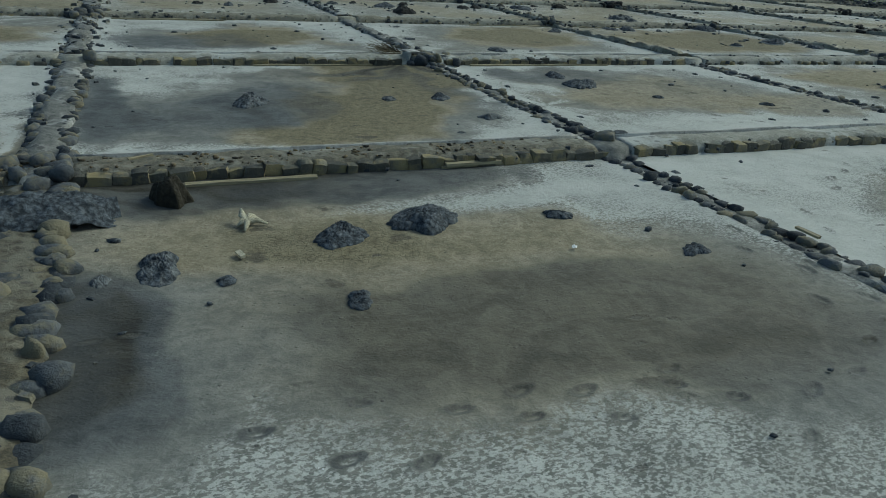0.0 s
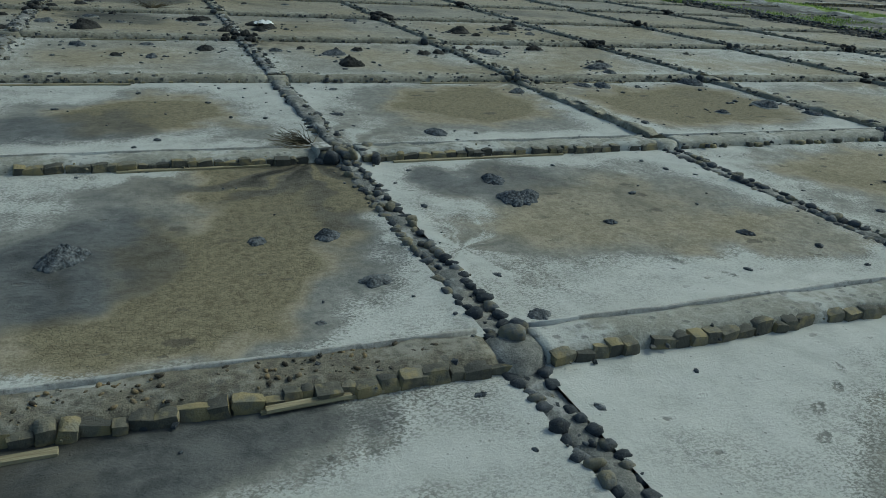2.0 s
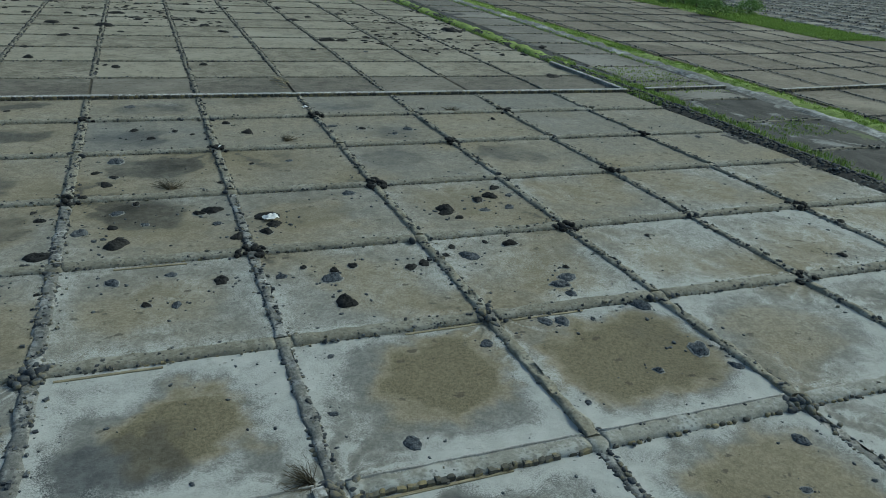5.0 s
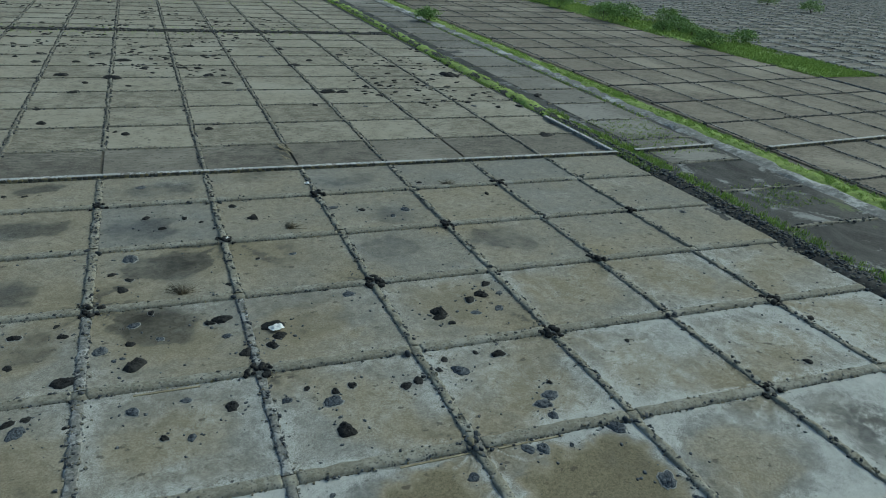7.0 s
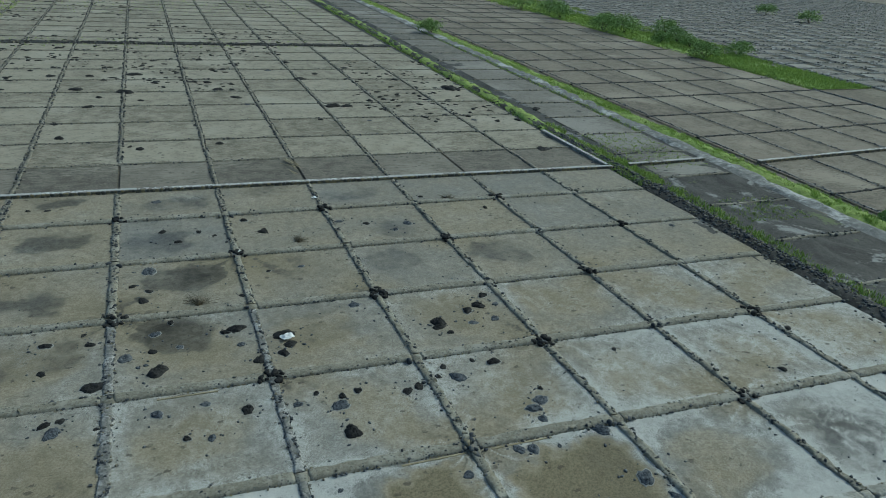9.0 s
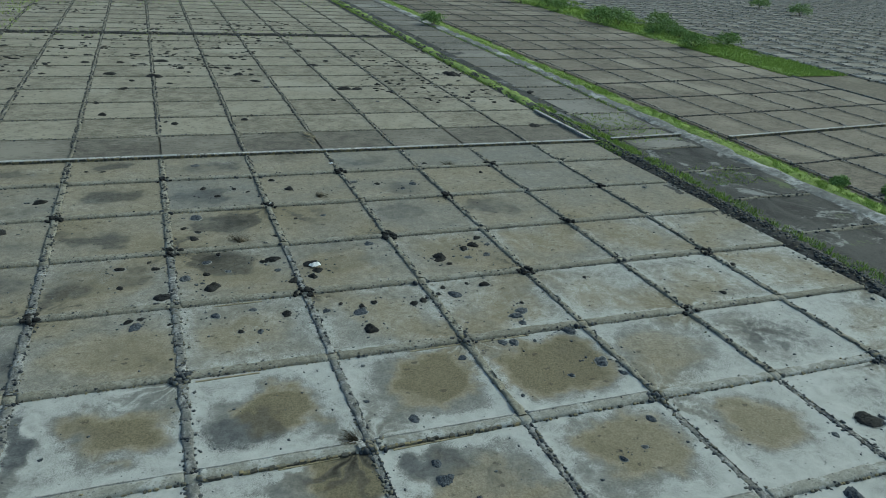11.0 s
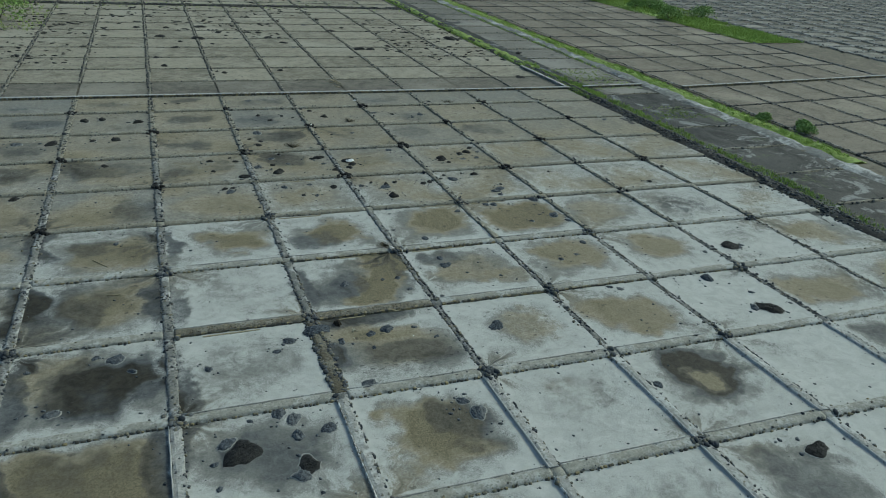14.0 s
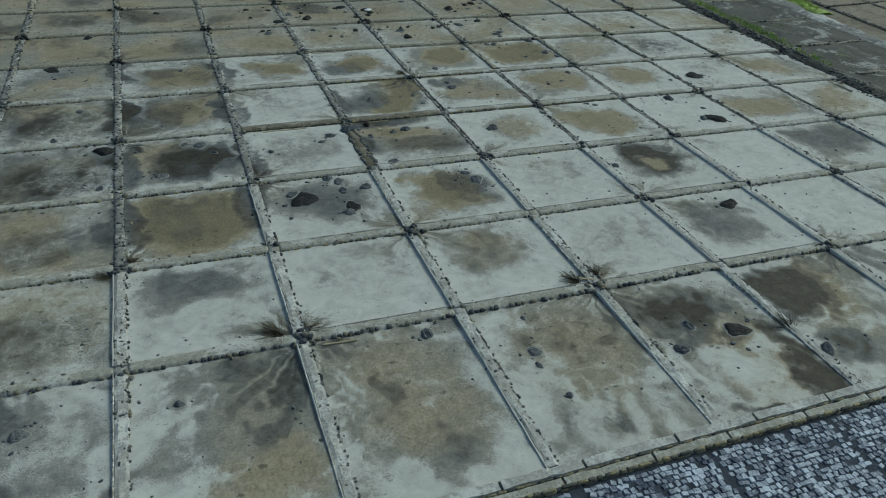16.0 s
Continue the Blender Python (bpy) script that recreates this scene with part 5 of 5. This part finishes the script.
def mud_heaps(places):
    rnd = random.Random(len(places) + int(places[0][0] * 10))
    for x, y, w in places:
        near = -8 < x < 8 and -17 < y < 0
        black = not near and y > 8 and rnd.random() < 0.7 or w > 1.2 and not near
        ob = new("mud_mound", rnd.choice(HEAP_FINE if near else HEAP_BLACK if black else HEAP_PLAIN))
        z = ground_z(x, y) if y < 47 else -0.02
        high = rnd.uniform(0.5, 0.8) if black else rnd.uniform(0.4, 0.7)
        if w > 1.2:
            high *= 0.7
        if near:
            high = rnd.uniform(0.45, 0.62)
        if abs(x + 6.6) < 0.1 and abs(y + 9.3) < 0.1:
            high = 1.75
            ob.data = HEAP_CONE
        ob.matrix_world = Matrix.LocRotScale((x, y, z - 0.02), Euler((0, 0, rnd.uniform(0, 6.28))), (w * 1.08, w * rnd.uniform(0.8, 1.1), w * high))
        if y < 47:
            if not near:
                HEAPS.append((x, y, w))
            if ob.data != HEAP_CONE and w > 0.3 and not near and rnd.random() < 0.6:
                part("salt_rim", RIMS[ob.data.name], ob, "thin pale crust of dried salt round its foot")
        tagged(ob, ("large black heap of scraped mud on a pan" if w > 0.6 else "small black lump of scraped mud on a pan") if black else "smooth cone of dark brown earth beside a wall" if ob.data == HEAP_CONE else ("rugged blue-grey heap of dried mud on a pan" if w > 0.6 else "small blue-grey lump of dried mud on a pan"), "mud mound", "mud mounds on the pans")


mud_heaps([(2.4, -42.5, 0.68)])
mud_heaps([(-10.0, -34.1, 0.84), (-5.3, -36.9, 0.73), (-5.5, -37.9, 0.38), (3.5, -37.4, 0.85), (5.8, -38.4, 1.31), (2.0, -38.9, 0.82), (9.4, -41.0, 0.99), (-4.7, -34.3, 0.33), (-28.3, -35.5, 0.81), (-22.0, -35.5, 0.44), (-5.1, -40.1, 0.43)])
mud_heaps([(14.1, -27.1, 1.36), (8.8, -29.0, 0.54)])
mud_heaps([(-11.4, -17.0, 0.85), (-10.7, -17.6, 0.84), (-13.4, -19.4, 1.72), (-14.1, -18.6, 0.93), (-10.7, -18.9, 0.82), (-9.2, -18.8, 0.78), (-10.6, -21.1, 1.29), (-11.0, -21.7, 0.89), (-1.5, -19.7, 1.19), (-1.9, -18.5, 0.77), (9.4, -20.2, 0.66)])
mud_heaps([(-6.8, -11.3, 0.64), (-4.9, -10.9, 0.58), (-3.8, -10.6, 0.85), (-5.1, -12.4, 0.31), (-2.1, -10.8, 0.34), (-1.1, -12.2, 0.38), (-7.3, -11.5, 0.27), (-6.2, -11.7, 0.19), (-0.5, -9.0, 0.18), (-6.6, -9.3, 0.55), (22.4, -14.7, 1.75), (21.5, -14.4, 0.84), (21.2, -9.7, 1.11), (13.7, -9.6, 0.5), (13.1, -9.2, 0.5), (3.0, -12.0, 1.08), (-19.1, -9.9, 1.05), (-20.2, -9.5, 0.44), (-21.9, -14.2, 0.92), (-18.3, -11.3, 0.59), (-9.7, -10.5, 0.81), (-10.6, -11.4, 0.51), (-6.3, -15.9, 0.91), (-14.4, -12.2, 0.55), (-25.5, -9.5, 1.62), (-25.7, -15.0, 0.71)])
mud_heaps([(-5.0, -4.5, 0.74), (-1.2, -4.4, 0.41), (-0.9, -6.2, 0.46), (-2.3, -4.4, 0.3), (-1.9, -7.2, 0.14), (2.8, -3.3, 0.85), (2.8, -2.1, 0.52), (3.9, -4.8, 0.22), (6.1, -5.8, 0.29), (0.9, -6.4, 0.15), (0.9, -7.7, 0.32), (15.1, -2.0, 0.64), (11.8, -4.4, 0.44), (13.4, -3.9, 0.33), (26.8, -5.5, 1.73), (24.0, -6.0, 0.48), (27.4, -5.8, 0.75), (-28.9, -7.2, 0.72), (-27.4, -2.0, 0.71)])
mud_heaps([(2.8, 1.3, 0.71), (0.8, 3.4, 0.41), (7.4, 6.1, 0.58), (1.5, 6.8, 0.28), (15.4, 3.5, 1.0), (16.0, 2.1, 0.53), (11.2, 6.9, 0.73), (10.5, 7.1, 0.68), (9.2, 1.6, 0.37), (12.9, 2.7, 0.41), (15.3, 7.4, 1.12), (12.6, 6.8, 0.32), (-19.6, 5.4, 0.47), (-30.0, 7.6, 1.54)])
mud_heaps([(9.8, 13.7, 0.91), (9.4, 14.9, 0.56), (8.8, 14.0, 0.45), (12.5, 14.6, 0.8), (7.4, 13.4, 0.73), (6.7, 13.1, 0.73), (11.3, 15.1, 0.44), (12.7, 9.8, 0.86), (12.7, 8.8, 0.61), (13.4, 10.4, 0.82), (13.9, 11.4, 0.35), (2.9, 12.8, 0.86), (3.2, 13.6, 0.5), (4.1, 13.9, 0.56), (1.9, 14.2, 0.39), (0.8, 13.5, 0.59), (3.0, 10.5, 0.98), (-1.7, 13.7, 0.74), (-3.7, 14.8, 0.53), (-6.0, 14.5, 0.71), (-4.7, 12.2, 0.49), (-3.6, 11.9, 0.54), (-11.1, 15.0, 0.71), (-10.7, 14.3, 0.9), (-10.4, 15.2, 0.49), (-8.7, 14.1, 0.36), (20.4, 14.0, 0.41), (29.3, 9.2, 0.62), (33.6, 13.2, 0.54), (-27.5, 15.8, 0.85)])
mud_heaps([(10.7, 19.1, 0.86), (-9.0, 17.6, 1.17), (-5.9, 18.3, 1.16), (-7.6, 20.1, 0.9), (-4.7, 20.7, 0.41), (-6.2, 20.5, 0.53), (-6.0, 22.5, 0.6), (-5.1, 23.7, 0.57), (-9.5, 22.2, 0.57), (-9.9, 23.4, 0.41), (-11.8, 22.6, 0.71), (-11.7, 19.6, 0.54), (-1.4, 22.0, 1.11), (-2.1, 21.7, 0.62), (-1.3, 20.1, 0.48), (1.2, 20.6, 1.26), (1.4, 19.4, 0.78), (0.9, 18.5, 0.75), (-0.5, 18.1, 0.88), (6.2, 23.3, 0.77), (10.9, 19.7, 1.03), (11.2, 18.3, 0.47), (15.2, 22.5, 0.75), (15.5, 21.1, 0.51), (14.3, 21.2, 0.88), (13.3, 20.7, 0.72), (13.1, 19.1, 0.56), (14.7, 19.3, 0.64), (-21.1, 22.9, 0.78)])
mud_heaps([(-7.7, 24.7, 0.62), (-0.6, 26.1, 0.48), (-6.7, 26.8, 0.72), (-6.3, 31.3, 1.06), (-7.3, 29.1, 0.54), (-6.3, 28.1, 0.54), (4.0, 29.8, 0.53), (1.6, 29.5, 0.37), (37.5, 31.0, 0.62), (-26.2, 30.4, 1.54), (-29.2, 30.5, 1.1), (-20.4, 31.0, 1.07), (-22.5, 30.8, 0.74), (-25.0, 27.5, 0.6)])
mud_heaps([(2.2, 36.7, 0.84), (-2.6, 37.6, 0.56), (-4.2, 35.9, 0.54), (-5.3, 38.2, 0.56), (-1.5, 36.6, 0.4), (1.0, 39.4, 0.6), (8.6, 37.6, 0.63), (10.7, 36.7, 0.63), (14.1, 36.1, 0.84), (12.7, 34.9, 0.62), (22.3, 38.4, 0.61), (-23.7, 38.1, 1.13), (-22.0, 38.6, 1.04), (-18.3, 36.9, 1.16)])
mud_heaps([(-5.6, 44.8, 0.78), (-13.9, 44.3, 0.49), (-15.3, 44.5, 0.56), (17.3, 41.9, 0.51)])
mud_heaps([(-15, 66, 1.0), (-16, 72, 1.1), (-8, 62, 0.7), (-7, 61, 1.1), (1, 62, 0.9), (2, 64, 0.8), (-9, 88, 2.3), (-8, 100, 2.3), (-7, 83, 0.8), (2, 94, 1.5), (3, 89, 1.8), (5, 84, 1.7), (6, 80, 1.1), (5, 104, 1.4), (17, 78, 2.2), (19, 78, 1.5), (16, 96, 2.1), (19, 100, 1.3), (14, 71, 0.7), (34, 69, 0.9), (38, 88, 3.3), (37, 55, 1.7), (46, 74, 1.7), (32, 81, 1.0), (37, 68, 0.9), (-13, 80, 1.5), (-12, 85, 0.9), (-15, 90, 2.0), (-2, 101, 1.1), (-22, 103, 0.9)])
mud_heaps([(-19, 99, 1.4), (-12, 96, 1.0), (2, 112, 1.2), (12, 103, 1.1), (20, 70, 0.6), (31, 95, 1.1), (25, 105, 1.3), (-1, 70, 0.7), (16, 110, 1.3), (-14, 99, 1.2)])


def clods():
    """Crumbs of dark mud strewn over the pans, thicker along the walls."""
    rnd = random.Random(66)
    h = Heap()
    for _ in range(5200):
        x, y = rnd.uniform(-60, 40), rnd.uniform(-43, 47)
        if rnd.random() < 0.55:
            i, j = round((x - X0) / PX), round((y - Y0) / PY)
            if rnd.random() < 0.5:
                x = col_x(i) + rnd.gauss(0, 0.9)
            else:
                y = row_y(j) + rnd.gauss(0, 0.9)
        elif float(lattice(np.array(x * 0.3), np.array(y * 0.3), 5)) < 0.55:
            continue
        s = 0.05 + 0.16 * rnd.random() ** 3
        h.add(*placed(rnd.choice(LOW_ROCKS), x, y, ground_z(x, y) - 0.35 * s, s * 1.3, s, s * 0.7, rnd.uniform(0, 6)))
    for x, y, w in HEAPS:
        for _ in range(rnd.randint(2, 9)):
            a, r, s = rnd.uniform(0, 6.28), w * rnd.uniform(0.6, 1.5), rnd.uniform(0.05, 0.26) * w
            px, py = x + r * math.cos(a), y + r * math.sin(a)
            h.add(*placed(rnd.choice(LOW_ROCKS), px, py, ground_z(px, py) - 0.35 * s, s * 1.3, s, s * 0.7, rnd.uniform(0, 6)))
    tagged(new("mud_clods", h.mesh("mud_clods", MOUND_MUD)), "small dark clods of mud strewn over the pans", "clods", kind="stuff")
    h = Heap()
    for _ in range(2900):
        cx, cy = rnd.uniform(-70, 40), 50 + 150 * rnd.random() ** 1.5
        if float(lattice(np.array(cx * 0.06), np.array(cy * 0.05), 9)) < 0.45:
            continue
        for _ in range(rnd.randint(1, 4)):
            s = 0.15 + 0.75 * rnd.random() ** 2
            h.add(*placed(rnd.choice(LOW_ROCKS), cx + rnd.gauss(0, 1.0), cy + rnd.gauss(0, 0.5), -0.06 - 0.1 * s, s * 1.5, s, s * 0.45, rnd.uniform(0, 6)))
    tagged(new("far_clods", h.mesh("far_clods", MOUND_BLACK)), "black clods of scraped mud on the far pans", "clods", kind="stuff")


clods()


def bank_litter():
    """Pebbles, crumbs and dead leaves on the top of the nearest bank."""
    rnd = random.Random(12)
    h = Heap()
    for _ in range(700):
        x, y = rnd.uniform(-15.5, -0.5), row_y(-1) + rnd.uniform(-0.15, 0.38)
        s = 0.02 + 0.06 * rnd.random() ** 2
        h.add(*placed(rnd.choice(LOW_ROCKS), x, y, 0.115, s * 1.5, s, s * 0.7, rnd.uniform(0, 6)))
    tagged(new("bank_litter", h.mesh("bank_litter", DRY_LITTER)), "pebbles and dead leaves strewn on the bank", "litter", kind="stuff")


DRY_LITTER = stone_material("brown_litter", (0.035, 0.03, 0.022), (0.13, 0.105, 0.07), (0.2, 0.15, 0.08))
bank_litter()


def wall_spill(x, y):
    """A slumped spill of purple-grey mud lying over the wall beside a crossing."""
    n = 40
    gx, gy = np.meshgrid(np.linspace(-1, 1, n + 1), np.linspace(-1, 1, n + 1))
    r = np.hypot(gx, gy) + 0.5 * (fbm(gx * 2 + 3, gy * 2, 7) - 0.5)
    gz = 0.24 * np.clip(1 - r ** 2, -1.2, 1) + 0.10 * (fbm(gx * 5, gy * 5, 8) - 0.5) + 0.07 * (fbm(gx * 14, gy * 14, 9) - 0.5)
    w = n + 1
    ob = new("mud_spill", mesh_of("mud_spill", np.stack([gx * 0.85, gy * 0.48, gz], -1).reshape(-1, 3).tolist(), [(a * w + b, a * w + b + 1, a * w + w + b + 1, a * w + w + b) for a in range(n) for b in range(n)], MOUND_MUD))
    ob.matrix_world = pose(x, y, 0.03, 0, 0, 12)
    tagged(ob, "rough spill of purple-grey mud over the stone wall", "mud spill")


wall_spill(-8.0, -9.75)


# ---- south edge: double masonry wall and the paved salt basin ----
def south_wall():
    rnd = random.Random(8)
    for yc, wide, top, name in ((-43.90, 0.46, 0.24, "upper"), (-44.42, 0.42, 0.12, "lower")):
        wall = tagged(new("basin_wall"), "pale rendered masonry wall along the basin" if name == "upper" else "low stone course at the foot of the basin wall", "wall", kind="structure")
        x = -40.0
        while x < 46:
            w = rnd.uniform(3.4, 5.2)
            v, f = loft(x, x + w - 0.12, [(yc - wide / 2, -0.6), (yc - wide / 2 + 0.02, top), (yc + wide / 2 - 0.02, top + 0.02), (yc + wide / 2, -0.2)], 18, 0.08, "x", x)
            part("wall_block", mesh_of("wall_block", v, f, PALE_PATH if name == "upper" else SALTY_BANK, False), wall, "pale crusted render")
            x += w
        h = Heap()
        x = -40.0
        while x < 46:
            for z in (-0.16, 0.0):
                w = rnd.uniform(0.25, 0.5)
                if z < top - 0.08:
                    h.add(*placed(BLOCKS[rnd.randrange(8)], x + rnd.uniform(0, 0.3), yc - wide / 2, z, w, 0.12, 0.16, 0))
            x += 0.36
        tagged(part("stones", h.mesh("stones", OCHRE_STONE), wall), kind="stuff")


south_wall()
def slab_material():
    m, *_ = material("blue_white_salt_slab", 0.7)
    t = Tree(m)
    at = t.where("World")
    a, b, c = t.noise(at, 0.9, 5, 0.65, 0.6), t.noise(at, 7, 4, 0.7), t.math("FRACT", t.math("ADD", t.island(), t.chance()))
    v = t.math("ADD", t.math("MULTIPLY", a, 0.62), t.math("ADD", t.math("MULTIPLY", b, 0.44), t.math("MULTIPLY", c, 0.20)))
    t.colour(t.mix(t.ramp(v, 0.46, 0.82), (0.040, 0.052, 0.084), (0.44, 0.48, 0.55)))
    t.bump(b, 0.6, 0.02)
    return m


SALT_TILE = slab_material()
BASIN = earth_material("dark_brine_mud", (0.018, 0.022, 0.032), (0.05, 0.06, 0.08), 3)
basin = tagged(new("salt_basin", mesh_of("salt_basin", [(-60, -90, -0.13), (60, -90, -0.13), (60, -44.5, -0.13), (-60, -44.5, -0.13)], [(0, 1, 2, 3)], BASIN)), "basin paved with broken blue-white salt slabs", "salt basin", kind="structure")
SLABS = []
for k in range(6):
    rnd = random.Random(900 + k)
    base = [(-0.5 + rnd.uniform(0, .1), -0.5 + rnd.uniform(0, .1)), (0.5 - rnd.uniform(0, .1), -0.5 + rnd.uniform(0, .1)), (0.5 - rnd.uniform(0, .12), 0.5 - rnd.uniform(0, .12)), (-0.5 + rnd.uniform(0, .12), 0.5 - rnd.uniform(0, .12))]
    SLABS.append(([(x, y, 0) for x, y in base] + [(x * 0.88, y * 0.88, 1 + rnd.uniform(-0.3, 0.3)) for x, y in base], [(0, 1, 5, 4), (1, 2, 6, 5), (2, 3, 7, 6), (3, 0, 4, 7), (4, 5, 6, 7)]))
SLAB_MESH = [mesh_of("salt_slab", v, f, SALT_TILE, False) for v, f in SLABS]
rnd = random.Random(77)
rest, singles = Heap(), 0
for r in range(60):
    for c in range(150):
        x, y = -14 + 0.30 * c, -44.95 - 0.27 * r
        if rnd.random() < 0.05 or (c % 22 == 0):
            continue
        at = (x + rnd.uniform(-0.04, 0.04) + (r % 2) * 0.15, y + rnd.uniform(-0.03, 0.03))
        size = (0.31 * rnd.uniform(0.7, 1.2), 0.285 * rnd.uniform(0.7, 1.2), 0.05 * rnd.uniform(0.5, 1.4))
        turn = rnd.gauss(0, 0.22)
        if singles < 300 and x > -4 and r < 12:
            singles += 1
            part("salt_slab", rnd.choice(SLAB_MESH), basin, "", Matrix.LocRotScale((*at, -0.134), Euler((0, 0, turn)), size))
        else:
            rest.add(*placed(rnd.choice(SLABS), *at, -0.134, *size, turn))
tagged(part("salt_slabs", rest.mesh("salt_slabs", SALT_TILE, False), basin), kind="stuff")


# ---- loose timber and small things ----
def plank(x0, y0, x1, y1, z, wide=0.10, thick=0.04, label="weathered yellowish plank lying at the foot of a bank"):
    length, a = math.hypot(x1 - x0, y1 - y0), math.atan2(y1 - y0, x1 - x0)
    v, f = loft(0, length, [(-wide / 2, 0), (-wide / 2, thick), (wide / 2, thick), (wide / 2, 0)], 8, 0.014, "x", x0 + y0)
    ob = new("plank", mesh_of("plank", v, f, WOOD, False))
    ob.matrix_world = pose(x0, y0, z, 0, 0, math.degrees(a))
    return tagged(ob, label, "plank", "loose planks by the banks")


for x0, x1, y, dy in ((-6.4, -4.7, -8.82, 0.03), (-2.85, -1.1, -8.68, 0.05), (1.1, 5.3, -0.62, 0.02), (-4.4, -1.5, -0.5, 0.02), (-7.6, -4.2, 7.6, 0.0), (4.6, 7.9, 7.55, 0.02), (9.2, 12.5, 7.5, 0), (-14.5, -11.2, -8.75, 0), (-6.0, -3.0, 15.8, 0), (9.5, 12.0, -8.75, 0.0)):
    plank(x0, y, x1, y + dy, ground_z(x0, y) - 0.01)
plank(-2.8, -8.74, -1.9, -8.70, ground_z(-2.8, -8.74) + 0.035, 0.08, 0.045)
plank(-7.05, -8.15, -6.75, -7.98, 0.12, 0.05, 0.03, "pale stick lying on the bank")
plank(0.34, -12.22, 0.36, -12.55, 0.13, 0.05, 0.03, "grey stick lying on the stones")
plank(-0.3, -32.2, 0.5, -32.6, 0.16, 0.12, 0.06, "dark wet beam lying across the path")
plank(-15.2, -33.5, -13.5, -33.62, -0.02, 0.10, 0.06, "dark beam at the foot of the stone row")
plank(-21.0, 2.9, -20.0, 1.6, 0.02, 0.05, 0.04, "pale bent pole lying on the mud")
plank(-19.9, -2.4, -19.1, -2.5, 0.0, 0.05, 0.04, "pale stick lying on the mud")


def slat_pile(x, y, seed):
    rnd = random.Random(seed)
    for _ in range(9):
        a = math.radians(rnd.gauss(115, 14))
        px, py = x + rnd.uniform(-0.6, 0.6), y + rnd.uniform(-2.2, 2.0)
        length = rnd.uniform(1.2, 2.6)
        plank(px, py, px + length * math.cos(a), py + length * math.sin(a), 0.16 + rnd.uniform(0, 0.1), 0.08, 0.04, "pale grey plank dropped on a far bank")


slat_pile(7.4, 51.5, 4)


def driftwood(x, y):
    """A bleached root with five knobbly arms."""
    h = Heap()
    rnd = random.Random(2)
    for a, r, z in ((1.7, 0.19, 0.13), (0.5, 0.13, 0.09), (-0.15, 0.24, 0.02), (-1.75, 0.20, 0.02), (-2.6, 0.12, 0.03), (2.3, 0.1, 0.10)):
        pts = [Vector((0, 0, 0.05)), Vector((0.5 * r * math.cos(a + 0.2), 0.5 * r * math.sin(a + 0.2), 0.05 + z * 0.6)), Vector((r * math.cos(a), r * math.sin(a), z))]
        ring = []
        for p, rad in zip(pts, (0.045, 0.034, 0.012)):
            ring += [(p.x + rad * math.cos(k * 1.05) * math.sin(a), p.y - rad * math.cos(k * 1.05) * math.cos(a), p.z + rad * math.sin(k * 1.05) * rnd.uniform(0.8, 1.2)) for k in range(6)]
        h.add(ring, [(6 * s + k, 6 * s + (k + 1) % 6, 6 * s + 6 + (k + 1) % 6, 6 * s + 6 + k) for s in range(2) for k in range(6)] + [tuple(range(12, 18))])
    ob = new("driftwood", h.mesh("driftwood", BLEACHED))
    ob.matrix_world = pose(x, y, ground_z(x, y) - 0.03)
    tagged(ob, "bleached knobbly driftwood root lying on the mud", "driftwood")


BLEACHED = earth_material("bleached_wood", (0.34, 0.31, 0.22), (0.58, 0.54, 0.42), 14)
driftwood(-5.84, -10.3)
chip = plank(-6.03, -11.10, -5.99, -11.24, ground_z(-6, -11.2) - 0.01, 0.05, 0.03, "small bleached chip of wood on the mud")
chip.data.materials[0] = BLEACHED


def rag(x, y, z, wide, seed, label):
    """Crumpled white plastic."""
    rnd = random.Random(seed)
    n = 10
    gx, gy = np.meshgrid(np.linspace(-0.5, 0.5, n + 1), np.linspace(-0.35, 0.35, n + 1))
    gz = 0.42 * fbm(gx * 5 + seed, gy * 5, seed) - 0.25 * (gx ** 2 + gy ** 2)
    gx, gy = gx + 0.1 * fbm(gy * 6, gx * 3, 3), gy + 0.15 * fbm(gx * 4, gy * 6, 4)
    w = n + 1
    ob = new("plastic_sack", mesh_of("plastic_sack", (np.stack([gx, gy, gz], -1).reshape(-1, 3) * wide).tolist(), [(r * w + c, r * w + c + 1, r * w + w + c + 1, r * w + w + c) for r in range(n) for c in range(n)], CLOTH))
    ob.matrix_world = pose(x, y, z, 0, 0, rnd.uniform(0, 90))
    tagged(ob, label, "plastic sack")


rag(1.35, 20.0, 0.08, 0.75, 3, "crumpled white plastic sack beside a dark mud heap")
rag(-2.46, -11.81, -0.01, 0.08, 5, "small crumpled white scrap on the mud")
rag(-5.92, -14.56, 0.0, 0.09, 6, "small pale scrap on the salt crust")
rag(-0.05, 33.0, 0.10, 0.4, 7, "white scrap of plastic on a bank")
rag(7.7, 43.3, 0.03, 0.6, 8, "white scrap of plastic on a far bank")


def sluice_box(x, y):
    """A white box of slabs that lets brine through the bank."""
    thing = tagged(new("sluice_box"), "small white lime-washed sluice box in the bank", "sluice")
    thing.matrix_world = pose(x, y, 0.02, 0, 0, 6)
    for dx in (-0.12, 0.12):
        v, f = loft(-0.2, 0.2, [(dx - 0.03, -0.1), (dx - 0.03, 0.20), (dx + 0.03, 0.20), (dx + 0.03, -0.1)], 4, 0.012, "y", dx)
        part("side_slab", mesh_of("side_slab", v, f, PALE_STONE, False), thing)
    v, f = loft(-0.2, 0.22, [(-0.17, 0.20), (-0.17, 0.24), (0.17, 0.245), (0.17, 0.20)], 4, 0.012, "y", 2.0)
    part("lid_slab", mesh_of("lid_slab", v, f, PALE_STONE, False), thing)


sluice_box(-0.38, -0.18)
